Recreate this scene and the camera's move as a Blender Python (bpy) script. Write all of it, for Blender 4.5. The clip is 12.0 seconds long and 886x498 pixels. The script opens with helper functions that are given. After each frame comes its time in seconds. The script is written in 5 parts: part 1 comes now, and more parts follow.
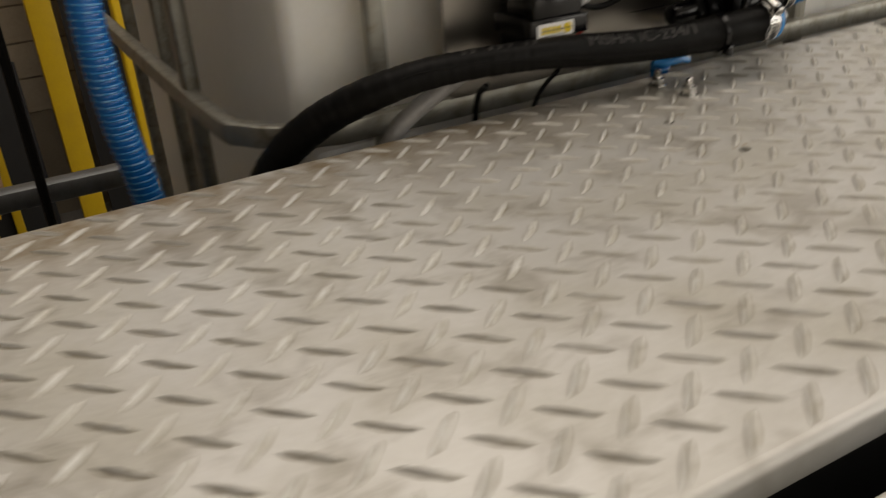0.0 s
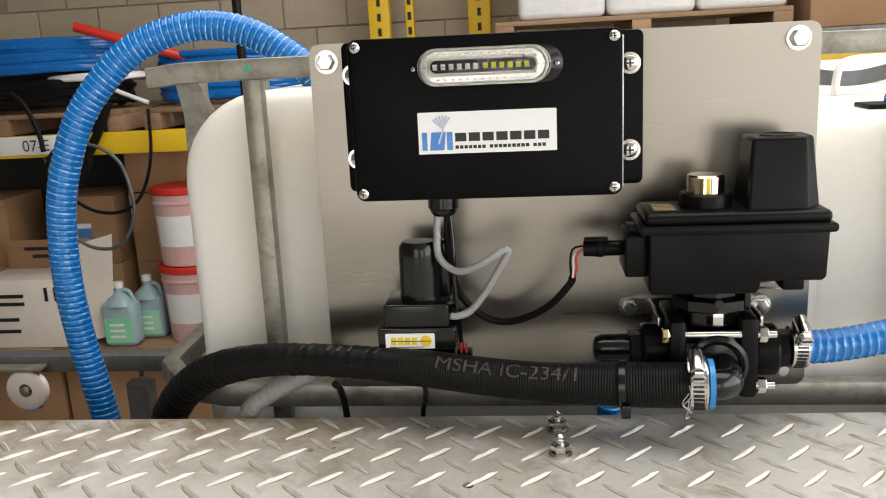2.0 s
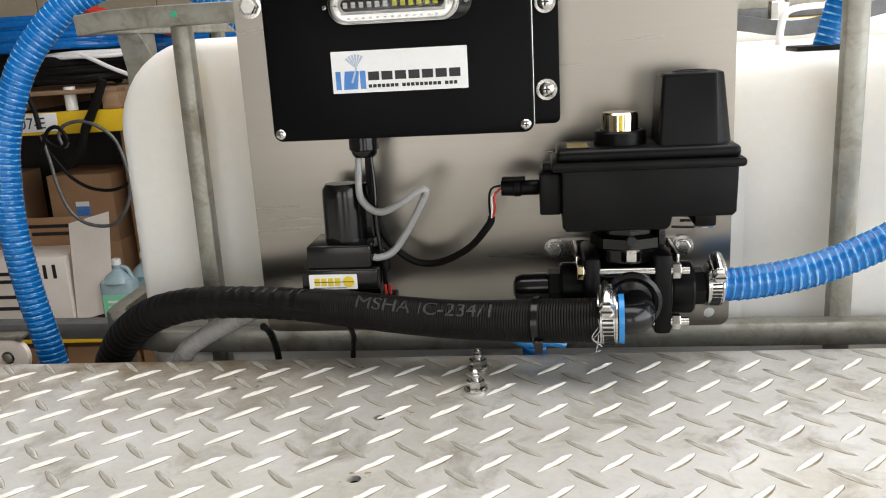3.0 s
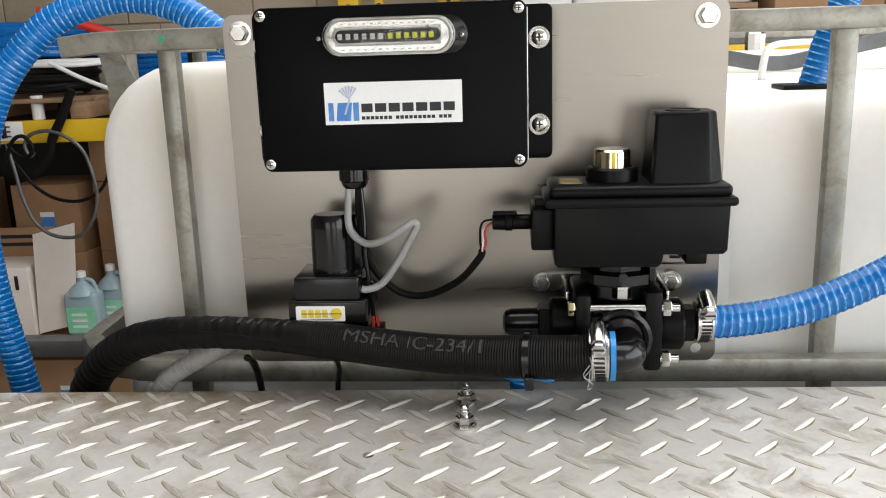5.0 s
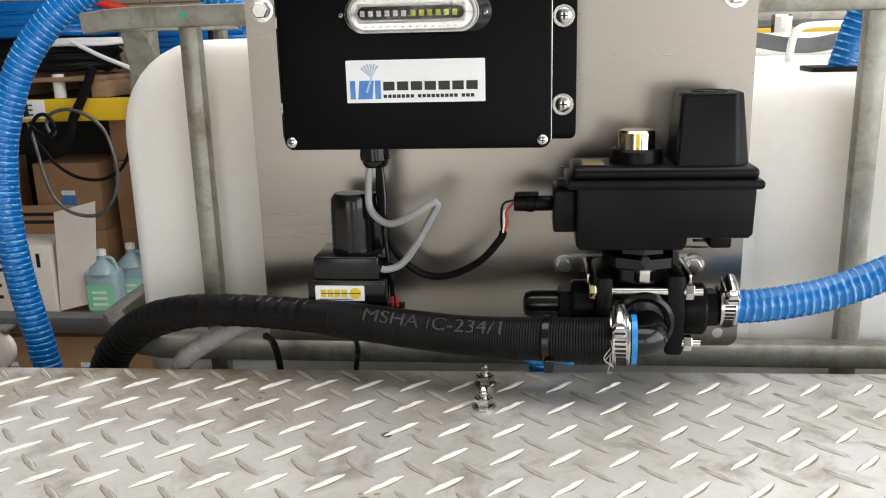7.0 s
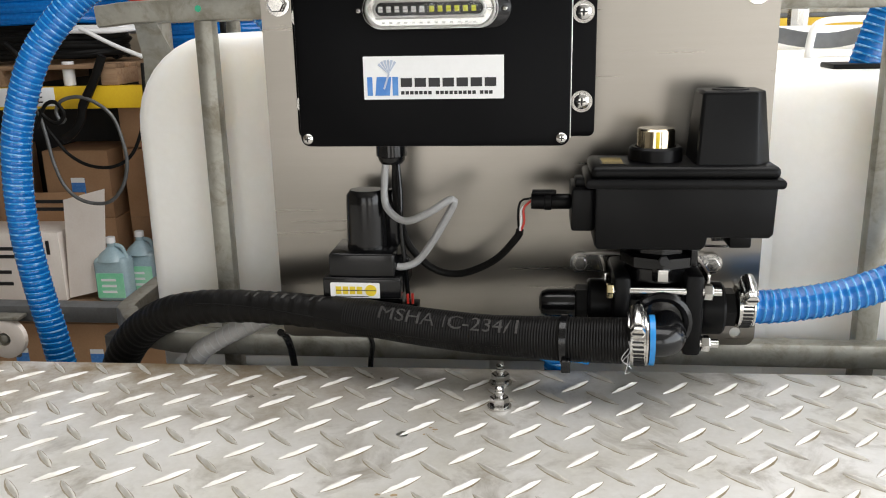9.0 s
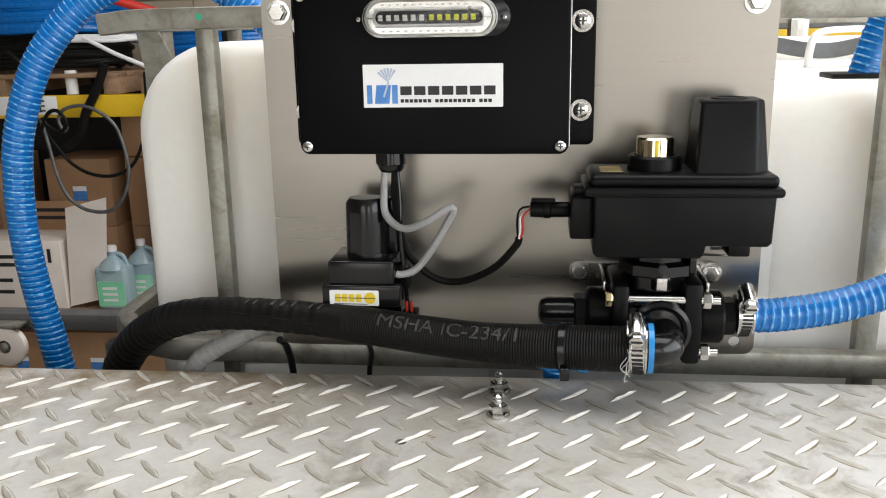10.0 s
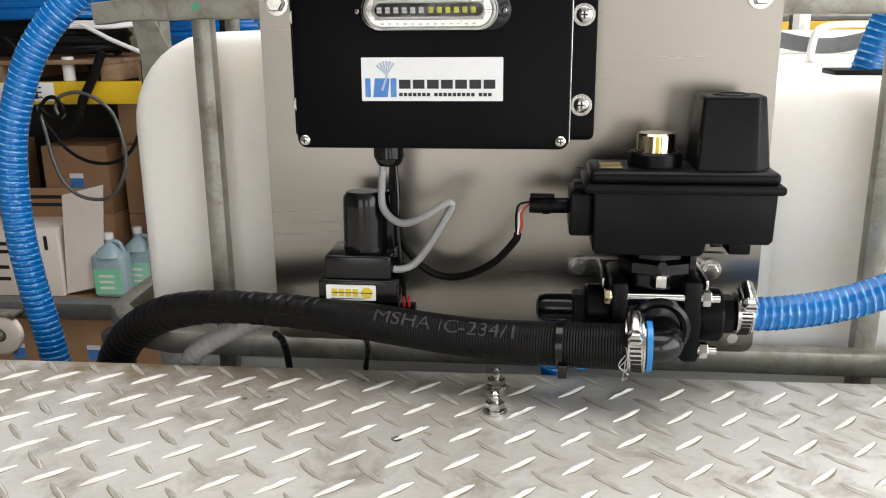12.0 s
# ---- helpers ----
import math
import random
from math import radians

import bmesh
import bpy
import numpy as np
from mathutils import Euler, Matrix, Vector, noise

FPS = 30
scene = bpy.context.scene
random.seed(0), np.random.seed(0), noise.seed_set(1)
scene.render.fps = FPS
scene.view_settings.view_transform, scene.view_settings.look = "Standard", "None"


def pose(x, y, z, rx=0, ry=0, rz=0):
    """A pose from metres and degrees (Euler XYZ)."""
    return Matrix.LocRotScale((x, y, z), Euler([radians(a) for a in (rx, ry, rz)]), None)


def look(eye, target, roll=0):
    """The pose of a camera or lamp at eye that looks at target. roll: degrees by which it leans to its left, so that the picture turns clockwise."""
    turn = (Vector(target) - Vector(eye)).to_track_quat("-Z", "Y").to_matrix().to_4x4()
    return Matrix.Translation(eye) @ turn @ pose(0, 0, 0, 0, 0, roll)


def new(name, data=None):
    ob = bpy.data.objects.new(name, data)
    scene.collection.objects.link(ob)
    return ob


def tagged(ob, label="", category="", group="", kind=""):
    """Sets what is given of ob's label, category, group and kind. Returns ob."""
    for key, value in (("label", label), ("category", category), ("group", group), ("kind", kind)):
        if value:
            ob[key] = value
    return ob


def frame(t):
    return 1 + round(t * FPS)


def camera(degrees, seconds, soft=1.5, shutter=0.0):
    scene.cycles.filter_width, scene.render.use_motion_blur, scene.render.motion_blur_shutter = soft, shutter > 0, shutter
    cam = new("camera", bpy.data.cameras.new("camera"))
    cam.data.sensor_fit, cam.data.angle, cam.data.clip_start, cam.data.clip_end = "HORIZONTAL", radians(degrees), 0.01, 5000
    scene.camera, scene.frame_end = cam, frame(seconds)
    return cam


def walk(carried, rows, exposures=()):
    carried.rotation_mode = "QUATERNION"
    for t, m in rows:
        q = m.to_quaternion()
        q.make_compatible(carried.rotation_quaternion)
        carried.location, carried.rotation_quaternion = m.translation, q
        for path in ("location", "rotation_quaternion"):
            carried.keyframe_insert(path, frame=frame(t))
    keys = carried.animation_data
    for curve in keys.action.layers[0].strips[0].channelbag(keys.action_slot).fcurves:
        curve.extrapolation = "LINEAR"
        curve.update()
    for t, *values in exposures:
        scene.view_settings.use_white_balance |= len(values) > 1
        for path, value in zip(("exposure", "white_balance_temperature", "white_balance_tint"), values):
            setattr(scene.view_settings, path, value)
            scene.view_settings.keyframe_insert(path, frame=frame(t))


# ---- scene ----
cam = camera(54.9, 12.0, soft=1.05, shutter=0.4)
PATH = [
    (0, (-0.278, -0.734, 0.265), (0.536, 0.854, -0.638), -4.4),
    (0.2, (-0.166, -0.763, 0.261), (0.563, 0.89, -0.596), -3.2),
    (0.3, (-0.118, -0.79, 0.27), (0.533, 0.905, -0.57), -3.7),
    (0.6, (0.022, -0.81, 0.265), (0.478, 0.964, -0.538), -3.8),
    (0.8, (0.09, -0.791, 0.271), (0.486, 1.017, -0.486), -3.7),
    (1, (0.136, -0.746, 0.274), (0.535, 1.132, -0.286), -3.6),
    (1.2, (0.188, -0.738, 0.286), (0.531, 1.168, -0.214), -2.4),
    (1.5, (0.249, -0.733, 0.302), (0.435, 1.184, -0.236), -2.8),
    (2, (0.31, -0.743, 0.314), (0.094, 1.194, -0.137), -3.2),
    (2.5, (0.354, -0.743, 0.29), (0.108, 1.185, -0.183), -2.8),
    (3, (0.384, -0.751, 0.278), (0.144, 1.173, -0.213), -3.7),
    (5, (0.365, -0.743, 0.293), (0.202, 1.196, -0.17), -2.3),
    (5.5, (0.368, -0.744, 0.291), (0.194, 1.195, -0.169), -2.2),
    (6, (0.365, -0.738, 0.288), (0.185, 1.195, -0.192), -2.1),
    (6.5, (0.362, -0.738, 0.289), (0.166, 1.191, -0.2), -2.1),
    (7, (0.362, -0.739, 0.29), (0.158, 1.186, -0.21), -1.9),
    (7.5, (0.359, -0.739, 0.291), (0.15, 1.183, -0.222), -1.8),
    (9.5, (0.354, -0.732, 0.297), (0.131, 1.184, -0.229), -1.6),
    (10, (0.356, -0.734, 0.295), (0.132, 1.189, -0.209), -1.5),
    (10.5, (0.358, -0.733, 0.296), (0.136, 1.189, -0.213), -1.4),
    (11, (0.356, -0.73, 0.297), (0.132, 1.189, -0.221), -1.2),
    (11.5, (0.355, -0.729, 0.297), (0.131, 1.189, -0.225), -1.2),
    (12, (0.355, -0.727, 0.298), (0.137, 1.19, -0.23), -1.0),
]
walk(cam, [(t, look(eye, target, roll)) for t, eye, target, roll in PATH],
     [(0.0, -0.96, 7500, 12), (0.6, -0.93, 7000, 11), (1.0, -0.52, 6900, 10), (1.5, -0.02, 6800, 10), (2.0, 0.08, 6800, 10), (3.0, 0.07, 6500, 10), (5.0, 0.04, 6450, 10), (12.0, 0.10, 6450, 10)])

# ---- world and light ----
world = bpy.data.worlds.new("sky")
scene.world = world
world.use_nodes = True
wn = world.node_tree.nodes
sky = wn.new("ShaderNodeTexSky")
sky.sky_type = "NISHITA"
sky.sun_disc = False
sky.sun_elevation = radians(40)
sky.sun_rotation = radians(264)
wn["Background"].inputs["Strength"].default_value = 0.12
world.node_tree.links.new(sky.outputs[0], wn["Background"].inputs["Color"])

sun_data = bpy.data.lights.new("sun", "SUN")
sun_data.energy, sun_data.angle, sun_data.color = 2.0, radians(0.5), (1.0, 0.95, 0.88)
sun = new("sun", sun_data)
sun.matrix_world = look((-9, -1, 7.6), (0, 0, 0))


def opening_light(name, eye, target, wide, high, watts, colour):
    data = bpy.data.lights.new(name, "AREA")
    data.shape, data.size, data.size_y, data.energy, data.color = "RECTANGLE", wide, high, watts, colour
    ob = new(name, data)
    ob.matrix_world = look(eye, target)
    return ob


opening_light("daylight_east", (3.4, -2.2, 0.55), (-1, -2.2, 0.35), 5.8, 3.4, 235, (0.97, 0.98, 0.98))
# Fill added from the unseen south side; no source is known there.
opening_light("fill_south", (-0.75, -5.9, 0.5), (-0.75, 1, 0.5), 1.9, 3.2, 42, (1.0, 0.95, 0.88))
opening_light("fill_south", (2.15, -5.9, 0.5), (2.15, 1, 0.5), 1.5, 3.2, 38, (1.0, 0.95, 0.88))
opening_light("skylight", (0.9, 0.9, 2.55), (0.9, 0.9001, 0), 3.4, 4.2, 150, (1.0, 0.96, 0.90))

# ---- materials ----


def material(name, colour, rough=0.5, metal=0.0, second=None, scale=8.0, amount=0.5, fine=120.0, rough_vary=0.08,
             bump=0.0, stretch=(1, 1, 1), coat=0.0, gloss=0.5, grain_mix=0.18, spread=(0.42, 0.72), vary=0.0, transmission=0.0, bump_scale=None, smudge=None, brushed=0.0):
    """A surface with stains at one scale, grain at another, varied gloss and fine relief."""
    m = bpy.data.materials.new(name)
    m.use_nodes = True
    nt = m.node_tree
    n, link = nt.nodes, nt.links.new
    b = n["Principled BSDF"]
    b.inputs["Metallic"].default_value = metal
    b.inputs["Coat Weight"].default_value = coat
    b.inputs["Specular IOR Level"].default_value = gloss
    b.inputs["Transmission Weight"].default_value = transmission
    co = n.new("ShaderNodeTexCoord")
    mp = n.new("ShaderNodeMapping")
    mp.inputs["Scale"].default_value = stretch
    link(co.outputs["Object"], mp.inputs["Vector"])
    big, small = n.new("ShaderNodeTexNoise"), n.new("ShaderNodeTexNoise")
    big.inputs["Scale"].default_value, big.inputs["Detail"].default_value = scale, 5
    small.inputs["Scale"].default_value, small.inputs["Detail"].default_value = fine, 3
    link(mp.outputs[0], big.inputs["Vector"])
    link(mp.outputs[0], small.inputs["Vector"])
    ramp = n.new("ShaderNodeValToRGB")
    ramp.color_ramp.elements[0].position, ramp.color_ramp.elements[1].position = spread
    link(big.outputs["Fac"], ramp.inputs["Fac"])
    mix = n.new("ShaderNodeMix")
    mix.data_type = "RGBA"
    second = second or tuple(c * 0.8 for c in colour)
    mix.inputs["A"].default_value, mix.inputs["B"].default_value = (*colour, 1), (*second, 1)
    scaled = n.new("ShaderNodeMath")
    scaled.operation = "MULTIPLY"
    scaled.inputs[1].default_value = amount
    link(ramp.outputs["Color"], scaled.inputs[0])
    link(scaled.outputs[0], mix.inputs["Factor"])
    grain = n.new("ShaderNodeMix")
    grain.data_type, grain.blend_type = "RGBA", "OVERLAY"
    grain.inputs["Factor"].default_value = grain_mix
    link(mix.outputs["Result"], grain.inputs["A"])
    grey = n.new("ShaderNodeHueSaturation")
    grey.inputs["Saturation"].default_value = 0.0
    link(small.outputs["Color"], grey.inputs["Color"])
    link(grey.outputs["Color"], grain.inputs["B"])
    out = grain.outputs["Result"]
    if smudge:
        tint, size, start, stop, strength = smudge
        dirt, edge, over, weigh = n.new("ShaderNodeTexNoise"), n.new("ShaderNodeMapRange"), n.new("ShaderNodeMix"), n.new("ShaderNodeMath")
        dirt.inputs["Scale"].default_value, dirt.inputs["Detail"].default_value, dirt.inputs["Roughness"].default_value = size, 8, 0.68
        dirt.inputs["Distortion"].default_value = 0.6
        link(co.outputs["Object"], dirt.inputs["Vector"])
        edge.inputs["From Min"].default_value, edge.inputs["From Max"].default_value = start, stop
        link(dirt.outputs["Fac"], edge.inputs["Value"])
        weigh.operation, weigh.inputs[1].default_value = "MULTIPLY", strength
        link(edge.outputs[0], weigh.inputs[0])
        over.data_type = "RGBA"
        over.inputs["B"].default_value = (*tint, 1)
        link(out, over.inputs["A"])
        link(weigh.outputs[0], over.inputs["Factor"])
        out = over.outputs["Result"]
    if brushed:
        b.inputs["Anisotropic"].default_value = brushed
        tangent = n.new("ShaderNodeTangent")
        tangent.direction_type, tangent.axis = "RADIAL", "Z"
        link(tangent.outputs[0], b.inputs["Tangent"])
    if vary:
        info, shade = n.new("ShaderNodeObjectInfo"), n.new("ShaderNodeHueSaturation")
        rng = n.new("ShaderNodeMapRange")
        rng.inputs["To Min"].default_value, rng.inputs["To Max"].default_value = 1 - vary, 1 + vary
        link(info.outputs["Random"], rng.inputs["Value"])
        link(rng.outputs[0], shade.inputs["Value"])
        link(out, shade.inputs["Color"])
        out = shade.outputs["Color"]
    link(out, b.inputs["Base Color"])
    rr = n.new("ShaderNodeMapRange")
    rr.inputs["To Min"].default_value, rr.inputs["To Max"].default_value = max(0.02, rough - rough_vary), rough + rough_vary
    link(big.outputs["Fac"], rr.inputs["Value"])
    link(rr.outputs[0], b.inputs["Roughness"])
    if bump:
        bm_node = n.new("ShaderNodeBump")
        bm_node.inputs["Strength"].default_value, bm_node.inputs["Distance"].default_value = 1.0, bump
        src = small
        if bump_scale:
            src = n.new("ShaderNodeTexNoise")
            src.inputs["Scale"].default_value = bump_scale
            link(mp.outputs[0], src.inputs["Vector"])
        link(src.outputs["Fac"], bm_node.inputs["Height"])
        link(bm_node.outputs[0], b.inputs["Normal"])
    return m


M_DECK = material("tread_plate_aluminium", (0.62, 0.605, 0.575), 0.42, 0.30, (0.46, 0.435, 0.375), 9.0, 0.7, 160, 0.12, 0.0003, spread=(0.42, 0.64), smudge=((0.15, 0.115, 0.065), 17, 0.52, 0.74, 0.75))


def rear_edge_dirt(m):
    """Brown dust that has settled along the rear edge of the deck, thickest towards its west end."""
    nt = m.node_tree
    n, link = nt.nodes, nt.links.new
    b = n["Principled BSDF"]
    clean = b.inputs["Base Color"].links[0].from_socket
    co, split = n.new("ShaderNodeTexCoord"), n.new("ShaderNodeSeparateXYZ")
    link(co.outputs["Object"], split.inputs[0])
    along, across, patch = n.new("ShaderNodeMapRange"), n.new("ShaderNodeMapRange"), n.new("ShaderNodeMapRange")
    for node, low, high in ((along, 0.42, 0.05), (across, -0.19, -0.06), (patch, 0.36, 0.58)):
        node.inputs["From Min"].default_value, node.inputs["From Max"].default_value = low, high
    noise = n.new("ShaderNodeTexNoise")
    noise.inputs["Scale"].default_value, noise.inputs["Detail"].default_value, noise.inputs["Roughness"].default_value = 13, 9, 0.7
    link(co.outputs["Object"], noise.inputs["Vector"])
    link(split.outputs["X"], along.inputs["Value"])
    link(split.outputs["Y"], across.inputs["Value"])
    link(noise.outputs["Fac"], patch.inputs["Value"])
    first, second = n.new("ShaderNodeMath"), n.new("ShaderNodeMath")
    first.operation = second.operation = "MULTIPLY"
    link(along.outputs[0], first.inputs[0])
    link(across.outputs[0], first.inputs[1])
    link(first.outputs[0], second.inputs[0])
    link(patch.outputs[0], second.inputs[1])
    mix = n.new("ShaderNodeMix")
    mix.data_type = "RGBA"
    mix.inputs["B"].default_value = (0.24, 0.175, 0.10, 1)
    link(clean, mix.inputs["A"])
    link(second.outputs[0], mix.inputs["Factor"])
    link(mix.outputs["Result"], b.inputs["Base Color"])


rear_edge_dirt(M_DECK)
M_STEEL = material("brushed_stainless", (0.31, 0.29, 0.262), 0.28, 1.0, (0.285, 0.266, 0.238), 4.0, 0.3, 55, 0.02, 0.0, (1, 1, 30), grain_mix=0.04, brushed=0.6)
M_CHROME = material("bright_steel", (0.62, 0.61, 0.59), 0.20, 1.0, None, 40, 0.3, 300, 0.06)
M_GALV = material("galvanised_steel", (0.33, 0.322, 0.285), 0.42, 0.70, (0.21, 0.20, 0.165), 26, 0.7, 180, 0.10, 0.0002, smudge=((0.13, 0.105, 0.065), 40, 0.50, 0.68, 0.6))
M_GALV_DARK = material("weathered_steel_tube", (0.17, 0.175, 0.18), 0.5, 0.7, (0.10, 0.10, 0.095), 22, 0.7, 160, 0.10, 0.0002)
M_HDPE = material("white_polyethylene", (0.82, 0.80, 0.75), 0.42, 0.0, (0.76, 0.735, 0.68), 5, 0.5, 90, 0.06, 0.0002)
# the tank's wall lets light seep through
M_HDPE.node_tree.nodes["Principled BSDF"].inputs["Subsurface Weight"].default_value = 0.5
M_HDPE.node_tree.nodes["Principled BSDF"].inputs["Subsurface Radius"].default_value = (1.0, 0.9, 0.75)
M_HDPE.node_tree.nodes["Principled BSDF"].inputs["Subsurface Scale"].default_value = 0.10
M_BOX = material("black_satin_enclosure", (0.0022, 0.0022, 0.0027), 0.36, 0.0, (0.0035, 0.0035, 0.004), 20, 0.5, 400, 0.05, 0.00004, gloss=0.07)
M_PLASTIC = material("black_moulded_plastic", (0.0030, 0.0030, 0.0034), 0.34, 0.0, (0.006, 0.006, 0.006), 30, 0.5, 500, 0.06, 0.00004, gloss=0.13)
M_GLOSSBLK = material("black_gloss_plastic", (0.004, 0.004, 0.0045), 0.17, 0.0, (0.008, 0.008, 0.0085), 40, 0.5, 400, 0.06, 0.00004, gloss=0.42)
M_RUBBER = material("black_rubber", (0.0055, 0.0052, 0.005), 0.46, 0.0, (0.010, 0.0095, 0.009), 18, 0.5, 500, 0.08, 0.00006, gloss=0.15)
M_BLUE = material("blue_hose_pvc", (0.003, 0.115, 0.41), 0.16, 0.0, (0.006, 0.17, 0.53), 60, 0.6, 200, 0.05)
M_BLUERIB = material("pale_blue_spiral", (0.020, 0.24, 0.58), 0.16, 0.0, (0.22, 0.50, 0.78), 150, 0.8, 300, 0.05, spread=(0.48, 0.62))
M_BLUETAPE = material("blue_plastic_film", (0.03, 0.25, 0.62), 0.2, 0.0, None, 60, 0.4, 300)
M_BRAID = material("braided_clear_hose", (0.30, 0.29, 0.28), 0.3, 0.0, (0.20, 0.195, 0.19), 60, 0.6, 260, 0.08)
M_GREYCABLE = material("grey_cable", (0.33, 0.33, 0.33), 0.35, 0.0, None, 60, 0.4, 300)
M_WHITE = material("white_label", (0.80, 0.80, 0.80), 0.4, 0.0, (0.76, 0.76, 0.76), 30, 0.4, 200, 0.04)
M_INK = material("black_ink", (0.012, 0.012, 0.014), 0.45, 0.0, None, 60, 0.3, 200)
M_INKBLUE = material("blue_ink", (0.05, 0.19, 0.52), 0.4, 0.0, (0.12, 0.30, 0.62), 70, 0.8, 200)
M_INKGREY = material("grey_blue_ink", (0.42, 0.48, 0.60), 0.4, 0.0, None, 60, 0.3, 200)
M_PRINT = material("faded_hose_print", (0.048, 0.045, 0.042), 0.6, 0.0, (0.018, 0.017, 0.016), 140, 0.9, 400)
M_YELLOW = material("yellow_print", (0.75, 0.55, 0.02), 0.4, 0.0, None, 60, 0.3, 200)
M_REDWIRE = material("red_wire", (0.50, 0.03, 0.02), 0.35, 0.0, None, 60, 0.3, 200)
M_LED = material("yellow_led_die", (0.85, 0.85, 0.08), 0.35, 0.0, None, 60, 0.3, 200)
M_LEDW = material("white_led_die", (0.88, 0.86, 0.84), 0.35, 0.0, None, 60, 0.3, 200)
M_SILVER = material("silvered_reflector", (0.80, 0.79, 0.76), 0.30, 0.6, (0.4, 0.4, 0.38), 90, 0.5, 300)
M_GOLD = material("dull_gold_print", (0.30, 0.22, 0.07), 0.5, 0.0, None, 60, 0.3, 200)
M_CAP = material("warm_silver_dome", (0.68, 0.60, 0.44), 0.12, 1.0, None, 60, 0.3, 200)
M_BRASS = material("polished_brass", (0.85, 0.72, 0.42), 0.15, 1.0, None, 60, 0.3, 200)
M_RACK = material("yellow_rack_paint", (0.72, 0.46, 0.015), 0.45, 0.0, (0.60, 0.36, 0.02), 9, 0.5, 80)
M_CARTON = material("brown_cardboard", (0.37, 0.215, 0.115), 0.8, 0.0, (0.30, 0.165, 0.08), 6, 0.6, 90, 0.05, 0.0004, vary=0.15)
M_CARTONW = material("white_cardboard", (0.80, 0.73, 0.67), 0.8, 0.0, (0.70, 0.61, 0.54), 5, 0.6, 90, 0.05, 0.0004)
M_WOOD = material("pallet_wood", (0.30, 0.19, 0.11), 0.8, 0.0, (0.19, 0.11, 0.06), 7, 0.7, 90, 0.05, 0.001, (1, 8, 8), vary=0.2)
M_BLOCK = material("painted_concrete_block", (0.40, 0.335, 0.25), 0.85, 0.0, (0.33, 0.27, 0.20), 4, 0.6, 60, 0.05, 0.002, vary=0.06)
M_MORTAR = material("mortar", (0.27, 0.225, 0.165), 0.9, 0.0, None, 6, 0.5, 90, 0.05, 0.001)
M_WALL = material("painted_wall", (0.30, 0.265, 0.22), 0.85, 0.0, (0.24, 0.21, 0.17), 1.5, 0.6, 30, 0.05, 0.001)
M_FLOOR = material("shop_concrete", (0.30, 0.285, 0.265), 0.6, 0.0, (0.20, 0.19, 0.175), 1.6, 0.7, 40, 0.1, 0.001)
M_CEIL = material("dusty_ceiling_panel", (0.36, 0.35, 0.32), 0.8, 0.0, None, 1.5, 0.4, 30)
M_JUG = material("teal_liquid_jug", (0.33, 0.44, 0.48), 0.22, 0.0, (0.24, 0.36, 0.42), 8, 0.5, 90)
M_JUGLABEL = material("green_label", (0.20, 0.62, 0.36), 0.5, 0.0, (0.45, 0.72, 0.55), 9, 0.7, 60)
M_PAIL = material("rosy_pail_plastic", (0.62, 0.36, 0.36), 0.35, 0.0, (0.70, 0.50, 0.50), 6, 0.6, 60)
M_PAILW = material("white_pail_plastic", (0.68, 0.67, 0.66), 0.35, 0.0, None, 6, 0.4, 60)
M_RED = material("red_plastic", (0.60, 0.03, 0.02), 0.35, 0.0, None, 8, 0.4, 60)
M_GREEN = material("green_plastic_lid", (0.02, 0.36, 0.20), 0.35, 0.0, None, 8, 0.4, 60)
M_AQUA = material("aqua_label", (0.20, 0.52, 0.55), 0.5, 0.0, None, 8, 0.4, 60)
M_WRAP = material("stretch_wrapped_goods", (0.70, 0.70, 0.70), 0.25, 0.0, (0.55, 0.55, 0.56), 7, 0.7, 40, 0.1, 0.003, bump_scale=30)
# Near-black steel; in slots, recesses and rack depth the colour stands for shade.
M_DARKGAP = material("near_black_steel", (0.02, 0.02, 0.021), 0.7, 0.2, None, 10, 0.4, 90)
M_RUST = material("brown_stain", (0.36, 0.26, 0.14), 0.7, 0.1, None, 40, 0.5, 200)
M_LUG = material("worn_lug_aluminium", (0.62, 0.605, 0.57), 0.46, 0.28, (0.44, 0.405, 0.33), 60, 0.7, 260, 0.10, 0.0003)
M_LUGSKIRT = material("brown_lug_skirt", (0.20, 0.16, 0.095), 0.6, 0.15, (0.36, 0.325, 0.255), 60, 0.8, 260, 0.10)
M_GRIME = material("grey_grime", (0.21, 0.185, 0.15), 0.6, 0.2, None, 60, 0.5, 200)
M_CLEAR = bpy.data.materials.new("clear_lens")
M_CLEAR.use_nodes = True
M_CLEAR.node_tree.nodes["Principled BSDF"].inputs["Transmission Weight"].default_value = 1.0
M_CLEAR.node_tree.nodes["Principled BSDF"].inputs["Roughness"].default_value = 0.04
M_CLEAR.node_tree.nodes["Principled BSDF"].inputs["IOR"].default_value = 1.35

# ---- building helpers ----


DECK_PLACE = Matrix.Identity(4)
# the cage and what is bolted to it lean half a degree against the deck
CAGE_PLACE = Matrix.Translation((0.3317, 0.0003, 0.1039)) @ Matrix.Rotation(0.0083, 4, "Y") @ Matrix.Diagonal((1.021, 0.983, 1.021, 1)) @ Matrix.Translation((-0.333, 0, -0.1))
SHOP_PLACE = Matrix.Translation((-1.128, 3.375, -0.381)) @ Matrix.Diagonal((1.086, 0.944, 1.086, 1)) @ Matrix.Translation((1.0, -3.4, 0.5))
place = DECK_PLACE


def thing(name, base, label, category, group="", kind=""):
    """An Empty at the base of a thing, which parents its parts."""
    ob = new(name)
    ob.empty_display_size = 0.02
    ob.location = place @ Vector(base)
    return tagged(ob, label, category, group, kind)


